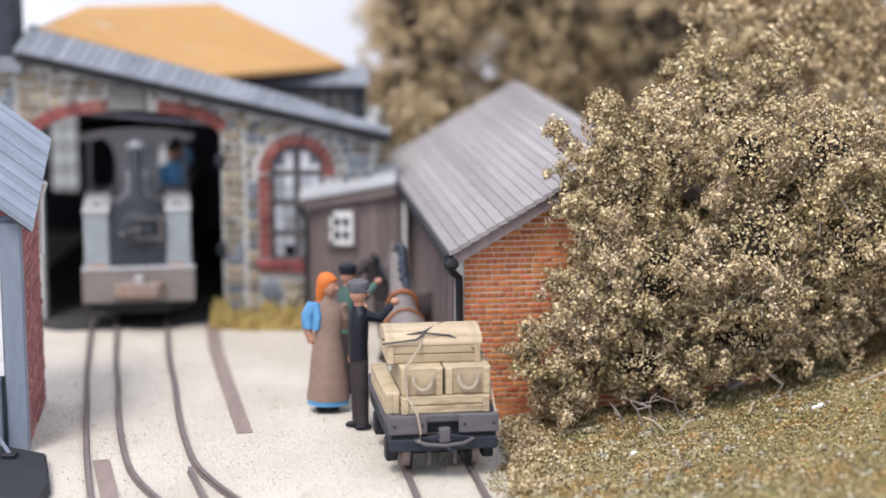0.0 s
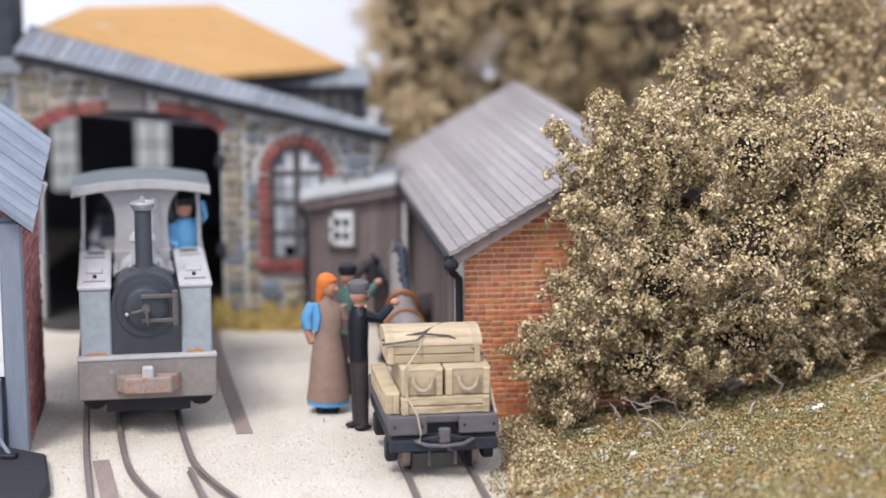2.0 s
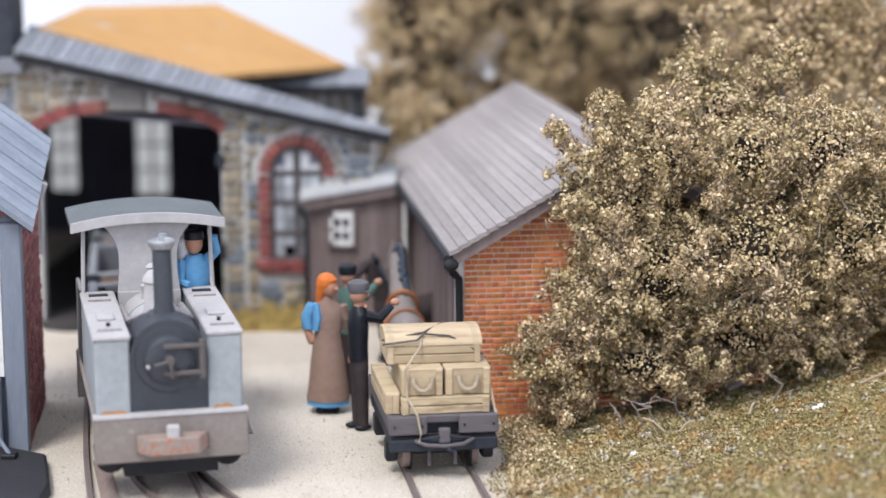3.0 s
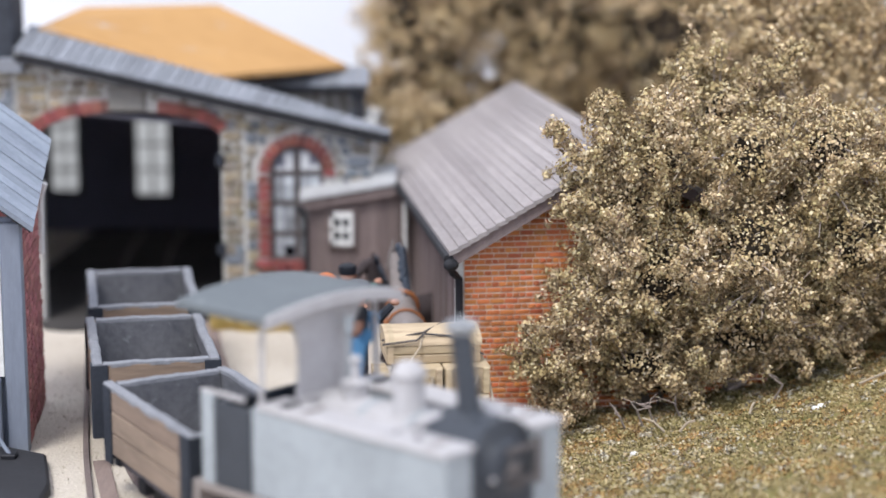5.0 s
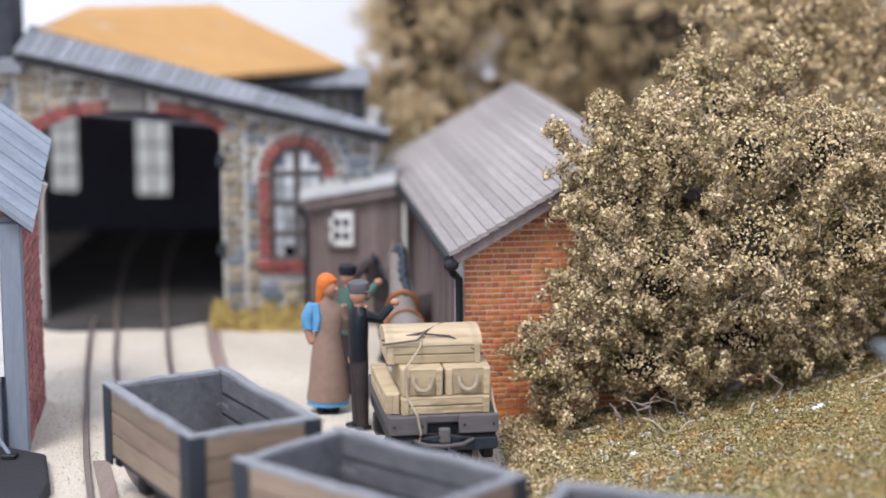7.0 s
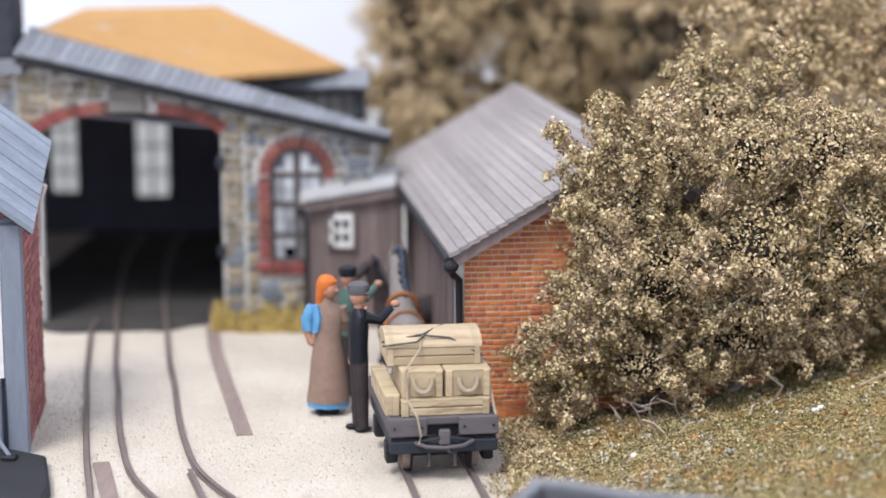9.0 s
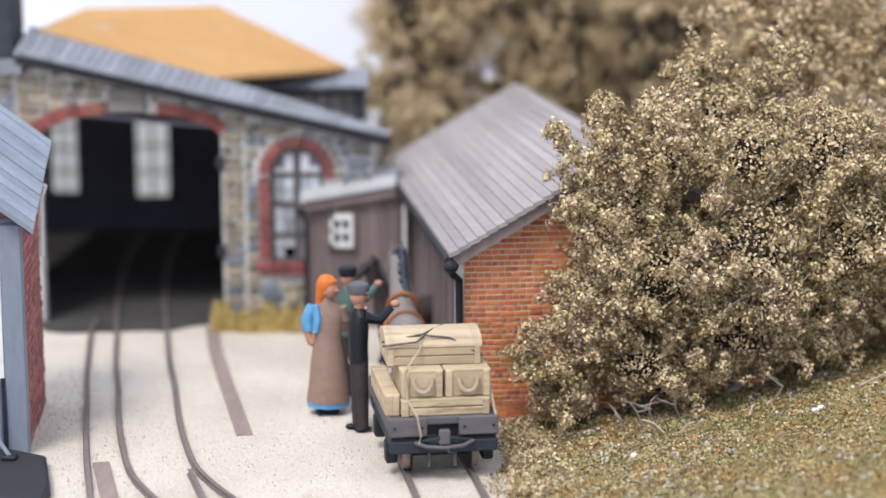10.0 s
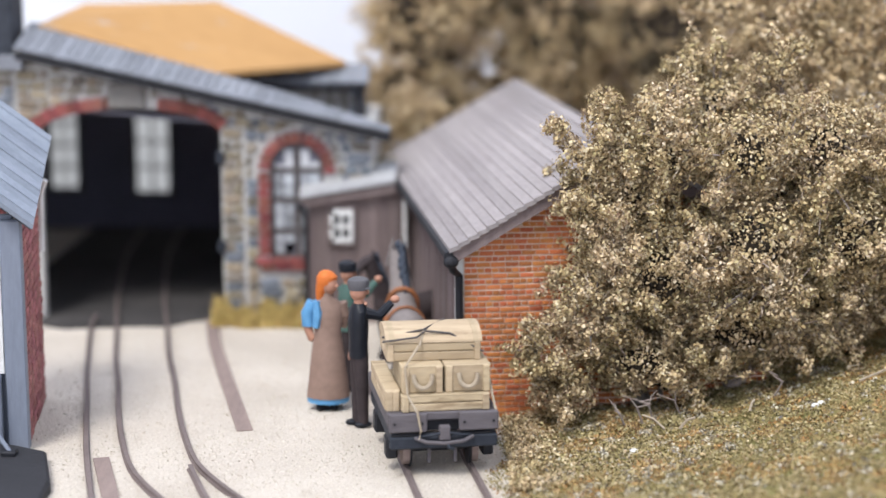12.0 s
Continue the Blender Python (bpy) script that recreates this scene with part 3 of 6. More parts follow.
    for s in (-1, 1):
        for z0, z1 in ((15.3, 23.4), (25.2, 35.4), (37.2, 46.9)):
            for i in range(2):
                for j in range(2):
                    hole = s < 0 and z0 < 20 and (i, j) == (1, 0)
                    x0 = acx + s * 5 - 3.7 + 3.8 * i
                    h = (z1 - z0) / 2
                    part("pane", box(x0, x0 + 3.4, 1.5 + 0.6 * hole, 2.1, z0 + j * h + 0.2, z0 + (j + 1) * h - 0.2), PANE_DARK if hole else PANE_PALE, win)
        for i in range(2):
            x0 = acx + s * 5 - 3.7 + 3.8 * i
            hgt = math.sqrt(max(1, (WIN["half"] - 1.5) ** 2 - max(abs(x0 - acx), abs(x0 + 3.4 - acx)) ** 2))
            part("pane", box(x0, x0 + 3.4, 1.5, 2.1, 48.8, 48.3 + min(hgt, 8.6)), PANE_TOP, win)
    build_shed_roof(root)
    return root


def build_shed_roof(root):
    """Front slate verge falling to the east, a rusty hipped roof behind it, and the lower slate band of the rear range."""
    # black board under the slates
    bm = slab([(-160.5, -6.5, GABLE(-160.5) - 1.8), (-20, -6.5, GABLE(-20) - 1.8), (-20, -6.5, GABLE(-20) + 0.6), (-160.5, -6.5, GABLE(-160.5) + 0.6)], (0, 1.6, 0))
    part("bargeboard", bm, TARBOARD, root, "black tarred bargeboard")
    part("soffit", slab([(-160.5, -6, GABLE(-160.5) - 0.4), (-20, -6, GABLE(-20) - 0.4), (-20, 6, GABLE(-20) - 0.4), (-160.5, 6, GABLE(-160.5) - 0.4)], (0, 0, 0.8)), TARBOARD, root)
    n = 38
    for i in range(n):
        xa, xb = -160.5 + 140 * i / n, -160.5 + 140 * (i + 1) / n
        za, zb = GABLE(xa) + 1.4, GABLE(xb) + 1.4
        k = (-20 - xa) / 140
        depth, rise = min(17, 3 + 49 * k), 0.2 + 7.6 * k
        up = 0.9
        bm = slab([(xa, -7.5, za + 0.1), (xb + 0.5, -7.5, zb + 0.5), (xb + 0.5 + 1.5 * k, depth, zb + rise + 0.5), (xa + 1.5 * k, depth, za + rise + 0.1)], (0, -0.1, up))
        part("slate", bm, SLATE, root)
    # rusty roof
    A, B, C, D, E = (-155, 14, 102.4), (-152.7, 95, 105.5), (-96, 95, 106.6), (-40, 60, 84.0), (-88.5, 17, 83.6)
    roof = part("hipped_roof", slab([A, E, D, C, B], (0, 0, -2.0)), RUSTROOF, root, "rust orange corrugated roof")
    part("roof_hip", slab([C, D, (-38, 190, 60), (-96, 190, 60)], (0, 0, -2.0)), RUSTROOF, root)
    part("roof_hip", slab([B, C, (-96, 190, 60), (-170, 190, 60)], (0, 0, -2.0)), RUSTROOF, root)
    part("roof_hip", slab([A, B, (-170, 190, 60), (-185, 60, 80)], (0, 0, -2.0)), RUSTROOF, root)
    # rear range: slate band, black eaves, stone wall
    rear = part("rear_wall", box(-88, -33, 58, 64, LOW, 74.5), MORTAR, root)
    lay_stones(rear, -86, -33.5, 62, 76, lambda *a: True, 11, y=58, tone=lambda c, z, r: r.choice((0, 0, 1)), wide=(4, 8), high=(3, 4.5))
    part("eaves_board", box(-84, -31, 50, 52, 73.4, 75.8), TARBOARD, root, "black eaves board")
    part("gutter_end", box(-36, -32, 52, 58, 62, 74), TARBOARD, root)
    for i in range(15):
        x = -90 + 4 * i
        bm = slab([(x, 49, 76.0 + 0.2 * (i % 2)), (x + 3.8, 49, 76.1), (x + 3.5, 66, 82.0), (x - 0.3, 66, 82.0)], (0, 0, 0.8))
        part("slate", bm, SLATE, root)
    # low stub wall and dark chimney stack on the west
    stub = part("stub_wall", box(-215, -162.3, 0, 24, LOW, 88.6), MORTAR, root)
    lay_stones(stub, -180, -162.6, 58, 88, lambda *a: True, 13, tone=lambda c, z, r: r.choice((0, 0, 1, 2)), wide=(4, 9), high=(2.8, 4.4))
    part("chimney", box(-200, -162.6, 2, 22, 88.6, 132, 0.8), CHIMNEY, root, "dark roughcast chimney stack")
    part("roof_end", box(-167, -158, -6.0, 0.2, 86.5, 92.0, 0.3), SLATE, root)


# ---- brick store with a lean-to hut ----
def build_store():
    root = thing("brick_store", "orange brick store with brown slate roof", "building", P(6, 530, 0, 0, 0, 7.44))
    W, L, zt = 92.0, 180.0, 50.5
    rz = zt + 27.0
    body = part("gable_wall", slab([(0, 0, -2), (W, 0, -2), (W, 0, zt), (W / 2, 0, rz), (0, 0, zt)], (0, 4, 0)), POINTING, root, "pale brick pointing")
    part("gable_wall", slab([(0, L - 4, 0), (W, L - 4, 0), (W, L - 4, zt), (W / 2, L - 4, rz), (0, L - 4, zt)], (0, 4, 0)), BRICK_J, root)
    part("side_wall", box(W - 4, W, 4, L - 4, 0, zt), BRICK_J, root)
    part("side_wall", box(1.0, 4, 4, L - 4, 0, zt), BROWNWOOD, root)
    rnd = random.Random(8)
    y, i = 4.2, 0
    while y < 150:
        w = rnd.uniform(5.5, 8)
        part("board", box(0.2 - 0.5 * (i % 2), 1.4, y, y + w - 0.3, 0, zt, 0.15), BROWNWOOD, root)
        y, i = y + w, i + 1
    # roof: lapped courses down both slopes
    n = 19
    run, rise = W / 2 + 5.2, 29.6
    for side in (0, 1):
        for i in range(n):
            f0, f1 = i / n, (i + 1.25) / n
            xa, xb = -5.2 + run * f0, -5.2 + run * min(f1, 1)
            za, zb = 51.32 + rise * f0, 51.2 + rise * min(f1, 1) - 0.5
            if side:
                xa, xb = W - xa, W - xb
            bm = slab([(xa, -7.6, za), (xa, L + 4, za), (xb, L + 4, zb), (xb, -7.6, zb)], (0, 0, 1.3))
            part("roof_course", bm, SLATE_BROWN, root)
    # bargeboards and gutter
    for sgn in (0, 1):
        x0, x1 = (-5, W / 2) if not sgn else (W + 5, W / 2)
        for yy in (-6.4, L + 2):
            part("bargeboard", slab([(x0, yy, 47.2), (x1, yy, 76.8), (x1, yy, 81.2), (x0, yy, 51.6)], (0, 1.8, 0)), BROWNWOOD, root, "dark brown bargeboard")
    part("soffit", slab([(-4.8, -6, 47.6), (W / 2, -6, 77), (W / 2, 0, 77), (-4.8, 0, 47.6)], (0, 0, 0.6)), BROWNWOOD, root)
    bm = rod((-5.2, -6.8, 50.2), (-5.2, L + 2, 50.2), 1.5, n=8)
    ball((-4.6, -6.6, 48.6), (2.3, 1.6, 1.9), bm)
    part("gutter", bm, IRON, root, "black gutter")
    part("downpipe", tube([(-4.6, -5.4, 48), (-3.6, -3.8, 45.5), (-1.6, -1.4, 43.5), (-1.4, -1.2, 30), (-1.4, -1.2, -1)], 1.15, 8), IRON, root, "black downpipe")
    part("corner_post", box(-2.2, 0.2, 0.3, 3.2, 0, zt, 0.3), WHITEWOOD, root, "pale grey corner post")
    # bricks of the gable, in alternate courses of long and short ones
    mesh = unit_brick(BRICK)
    ch = 1.68
    far = bmesh.new()
    z, j = 0.0, 0
    count = 0
    while z + ch < rz:
        lng = 4.1 if j % 2 else 2.05
        x = 0.15 - (1.0 if j % 4 == 3 else 0)
        while x < W - 0.1:
            xa, xb = max(x, 0.15), min(x + lng * rnd.uniform(0.9, 1.08), W - 0.1)
            x = x + (xb - x)
            lim = zt + (rz - zt) * (1 - abs((xa + xb) / 2 - W / 2) / (W / 2)) - 2.0
            if z + ch / 2 < lim and xb - xa > 0.8:
                if xa < 27 and 6 < z < 50 and count < 300:
                    ob = part("brick", mesh, None, body)
                    ob.matrix_basis = Matrix.LocRotScale(((xa + xb) / 2 * MM, (0.80 + rnd.uniform(-0.12, 0.12)) * MM, (z + ch / 2) * MM), Euler((0, radians(rnd.uniform(-1.2, 1.2)), 0)), (xb - xa - 0.22, 1, ch - 0.46))
                    count += 1
                else:
                    box(xa + 0.11, xb - 0.11, -0.3, 0.5, z + 0.23, z + ch - 0.23, 0, far)
        z, j = z + ch, j + 1
    tagged(part("brickwork", far, BRICK_J, body), kind="stuff")
    return root


def build_hut():
    root = thing("lean_to_hut", "dark brown boarded lean-to hut with pale roof", "hut", nearer(0.957) @ P(0, 684, 0))
    x0, x1 = -50.3, -15.5
    top = lambda x: 39.0 + (x - x0) * 0.165
    part("wall", slab([(x0, 0.8, LOW), (x1, 0.8, LOW), (x1, 0.8, top(x1)), (x0, 0.8, top(x0))], (0, 3, 0)), BROWNWOOD, root)
    part("wall", box(x0, x0 + 2, 3.8, 20.5, LOW, 38), BROWNWOOD, root)
    rnd = random.Random(4)
    x, i = x0, 0
    while x < x1 - 0.5:
        w = min(rnd.uniform(2.6, 4.4), x1 - x)
        part("board", slab([(x + 0.12, -0.3 * (i % 2), LOW), (x + w - 0.12, -0.3 * (i % 2), LOW), (x + w - 0.12, -0.3 * (i % 2), top(x + w)), (x + 0.12, -0.3 * (i % 2), top(x))], (0, 1.0, 0)), BROWNWOOD, root)
        x, i = x + w, i + 1
    part("fascia", slab([(-52.4, -3.0, 37.4), (-17.5, -3.0, 43.2), (-17.5, -3.0, 46.6), (-52.4, -3.0, 40.8)], (0, 1.6, 0)), BROWNWOOD, root, "brown fascia board")
    part("roof", slab([(-53, -4, 41.0), (-17.5, -4, 47.0), (-17.5, 19.5, 51.0), (-54, 19.5, 44.5)], (0, 0, 1.3)), PALEROOF, root, "pale weathered felt roof")
    w = part("window", box(-43.4, -32.0, -1.4, 0.6, 22.6, 38.6, 0.3), BROWNWOOD, root, "small white window in a brown surround")
    bm = bmesh.new()
    for a, b, c, d in ((-42, -40.6, 24.2, 36.6), (-34.9, -33.5, 24.2, 36.6), (-42, -33.5, 24.2, 25.9), (-42, -33.5, 34.6, 36.6), (-38.2, -37.3, 24.2, 36.6), (-42, -33.5, 29.6, 30.9)):
        box(a, b, -2.4 + 0.003 * a, -1.2, c, d, 0, bm)
    part("window_frame", bm, WHITEWOOD, w, "white painted frame")
    part("pane", box(-41.5, -34, -1.9, -1.3, 24.6, 36.2), PANE_DARK, w)
    part("gutter_end", ball((-52.6, -2.4, 37.6), (2.0, 1.6, 1.5)), IRON, root, "black gutter end")
    part("downpipe", tube([(-51.6, -1.6, 37), (-50.9, -1.2, 32), (-50.9, -1.2, LOW)], 0.8, 7), IRON, root, "black downpipe")
    part("door_post", box(-15.0, -12.6, -8, -5.6, LOW, 44), BROWNWOOD, root)
    part("side_window", box(-14.6, -13.4, -13, -8.5, 24, 42, 0.2), WHITEWOOD, root, "white window frame on the side")
    return root


# ---- low building beside the track, seen in part ----
def build_west_building():
    root = thing("track_side_building", "brick building with blue slate roof and grey corner boards", "building", P(-115.3, 498, 0, 0, 0, 6.5))
    part("wall", box(-60, -2.0, 3, 6, 0, 66), GREYBLUE, root, "grey blue boarded front")
    body = part("side_wall", slab([(-4.5, 6, 0), (-4.5, 54, 0), (-4.5, 54, 76), (-4.5, 6, 63.5)], (3.1, 0, 0)), POINTING, root)
    part("wall", box(-60, -4.5, 50, 54, 0, 74), PURPLEBRICK, root)
    mesh = unit_brick(PURPLEBRICK, "brick", 0.25)
    rnd = random.Random(2)
    z, j = 0.3, 0
    while z < 66 + 0.2 * 54:
        y = 6.2 - (2.6 if j % 2 else 0)
        while y < 54:
            ya, yb = max(y, 6.2), min(y + 5.4, 54)
            if yb - ya > 1 and z < 61 + 0.26 * ya:
                ob = part("brick", mesh, None, body)
                ob.matrix_basis = Matrix.LocRotScale((-1.0 * MM, (ya + yb) / 2 * MM, (z + 1.2) * MM), Euler((0, 0, math.pi / 2)), (yb - ya - 0.35, rnd.uniform(0.9, 1.2), 2.1))
            y += 5.6
        z, j = z + 2.5, j + 1
    part("corner_board", box(-5.2, 0.4, 0, 3.4, 0, 65, 0.3), GREYBLUE, root, "grey blue corner board")
    part("corner_board", box(-1.2, 0.4, 3.4, 6, 0, 65, 0.2), SLATE, root)
    part("window_frame", box(-7.6, -5.4, 0.8, 3.2, 22, 62, 0.2), WHITEWOOD, root, "white window frame")
    part("window_frame", box(-60, -11.5, 1.6, 3.2, 58, 62, 0.2), WHITEWOOD, root)
    part("sill", box(-40, -6.4, -3, 3, 0, 22, 0.4), GREYBLUE, root, "grey blue lower panel")
    n = 14
    for i in range(n):
        u0, u1 = -4 + 4.3 * i, -4 + 4.3 * (i + 1) - 0.45
        bm = slab([(4.2, u0, 64.2 + 0.27 * u0), (4.2, u1, 64.2 + 0.27 * u1), (-32, u1, 92 + 0.27 * u1), (-32, u0, 92 + 0.27 * u0)], (0.3, 0, 1.3 + 0.25 * (i % 2)))
        part("slate", bm, SLATE_BLUE, root)
    part("roof_boards", slab([(3.6, -3.6, 63.0), (3.6, 55, 78.8), (-32, 55, 106.6), (-32, -3.6, 90.8)], (0, 0, 0.7)), TARBOARD, root, "dark boards under the slates")
    part("downpipe", tube([(2.5, 52, 68), (1.0, 53, 64), (0.6, 54.6, 52), (0.6, 54.6, 46)], 0.9, 7), WHITEWOOD, root, "pale downpipe")
    return root


def build_ramp():
    """Dark tarred slope in the near corner."""
    bm = slab([(-175, 400, 0.1), (-101, 440, 0.1), (-101.5, 462, 0.1), (-108, 488, 0.1), (-122, 496, 0.1), (-175, 496, 0.1)], (0, 0, 3.2))
    bmesh.ops.bevel(bm, geom=[e for e in bm.edges if all(v.co.z > 3 for v in e.verts)], offset=0.8, segments=1, affect="EDGES")
    ob = solid("ramp", bm, TARBOARD, "dark tarred ramp beside the building", "ramp")
    ob2 = thing("lever", "small grey point lever on the ramp", "lever", P(-117, 484, 3.2))
    part("base", box(-2, 2, -2, 2, 0, 1.4, 0.3), IRON, ob2)
    part("arm", tube([(0, 0, 1), (-4, 2, 6), (-9, 4, 9)], 0.6, 6), GREYBLUE, ob2)


build_ground()
build_bank()
build_backdrop()
build_shed()
build_store()
build_hut()
build_west_building()
build_ramp()


# ---- track ----
LINE = [(-131, 960), (-130, 900), (-128, 840), (-125.5, 780), (-118.5, 720.2), (-112.4, 677.2), (-105.8, 638.2), (-100, 602.8), (-93.8, 571.1), (-88, 538), (-81.8, 507.9), (-73.3, 477.1), (-57, 445.5), (-37.6, 416.3), (-14.5, 393), (13.5, 372), (51.5, 355), (97, 346), (148.5, 341), (219, 337.5), (320, 336), (460, 336), (640, 337), (900, 339), (1250, 343)]


def spline(points, step=24):
    p = [Vector((*q, 0)) for q in points]
    p = [2 * p[0] - p[1]] + p + [2 * p[-1] - p[-2]]
    out = []
    for a, b, c, d in zip(p, p[1:], p[2:], p[3:]):
        for i in range(step):
            t = i / step
            out.append(0.5 * (2 * b + (c - a) * t + (2 * a - 5 * b + 4 * c - d) * t * t + (3 * b - a - 3 * c + d) * t ** 3))
    return out + [p[-2]]


PATH = spline(LINE)
DIST = [0.0]
for q0, q1 in zip(PATH, PATH[1:]):
    DIST.append(DIST[-1] + (q1 - q0).length)
PX, PY = [q.x for q in PATH], [q.y for q in PATH]


def along(s):
    return Vector((float(np.interp(s, DIST, PX)), float(np.interp(s, DIST, PY)), 0))


def on_track(s, half):
    """Pose of a vehicle whose axles stand half before and behind the distance s."""
    a, b = along(s - half), along(s + half)
    c, d = (a + b) / 2, b - a
    return P(c.x, c.y, 0, 0, 0, math.degrees(math.atan2(d.y, d.x)) - 90)


def ribbon(points, offset, profile, bm=None):
    """A bar of the given cross-section (across, up) along a line."""
    bm = bm or bmesh.new()
    rows = []
    for i, p in enumerate(points):
        d = (points[min(i + 1, len(points) - 1)] - points[max(i - 1, 0)]).normalized()
        nrm = Vector((d.y, -d.x, 0))
        rows.append([bm.verts.new((p.x + nrm.x * (offset + u), p.y + nrm.y * (offset + u), p.z + v)) for u, v in profile])
    n = len(profile)
    for r0, r1 in zip(rows, rows[1:]):
        for i in range(n):
            bm.faces.new((r0[i], r0[(i + 1) % n], r1[(i + 1) % n], r1[i]))
    bm.faces.new(rows[0][::-1])
    bm.faces.new(rows[-1])
    return bm


RAILSHAPE = [(-0.9, -0.1), (0.9, -0.1), (0.9, 0.3), (0.4, 0.6), (0.4, 1.1), (0.6, 1.25), (0.6, 1.6), (-0.6, 1.6), (-0.6, 1.25), (-0.4, 1.1), (-0.4, 0.6), (-0.9, 0.3)]


def build_track():
    main = thing("railway_track", "narrow gauge track sunk in pale grit", "track")
    short = [p for p in PATH if p.y < 895 and p.x < 600][::3]
    for off in (-8.8, 8.8):
        part("rail", ribbon(short, off, RAILSHAPE), RAIL, main)
    outer = spline([(-126, 662), (-124.6, 643), (-115.5, 587), (-109, 552), (-103.4, 521), (-98, 493), (-91.5, 463), (-84, 430), (-74, 390), (-60, 340)], 8)
    part("rail", ribbon(outer, 0, RAILSHAPE), RAIL, main, "outer stock rail")
    chk = [Vector((-68, 481, 0)), Vector((-62, 460, 0)), Vector((-55, 438, 0))]
    part("check_rail", ribbon(chk, 0, RAILSHAPE), RAIL, main)
    siding = thing("siding_track", "short siding track sunk in grit", "track")
    line = [Vector((-0.6 - 0.155 * (y - 477), y, 0)) for y in range(300, 625, 12)]
    for off in (-8.8, 8.8):
        part("rail", ribbon(line, off, RAILSHAPE), RAIL, siding)
    # timber strips let into the yard
    b = ribbon([Vector((-84.6, 664, 0)), Vector((-78, 620, 0)), Vector((-69, 575, 0)), Vector((-57, 517, 0))], 0, [(-2.3, -0.2), (2.3, -0.2), (2.3, 0.5), (-2.3, 0.5)])
    solid("timber_strip", b, SLEEPER, "faded purple brown timber strip in the yard", "timber")
    b = ribbon([Vector((-93.5, 490, 0)), Vector((-88.5, 470, 0)), Vector((-83, 448, 0))], 0, [(-2.2, -0.2), (2.2, -0.2), (2.2, 0.7), (-2.2, 0.7)])
    solid("timber_strip", b, SLEEPER, "faded purple brown timber strip in the yard", "timber")


def wheel(parent, x, y, r, side):
    bm = rod((x - 0.9, y, r), (x + 0.9, y, r), r, n=20)
    rod((x - side * 0.9, y, r), (x - side * 1.5, y, r), r + 0.8, n=20, bm=bm)
    bmesh.ops.translate(bm, vec=(0, -y, -r), verts=bm.verts)
    w = part("wheel", bm, IRON, parent, m=P(0, y, r + 1.6))
    return w


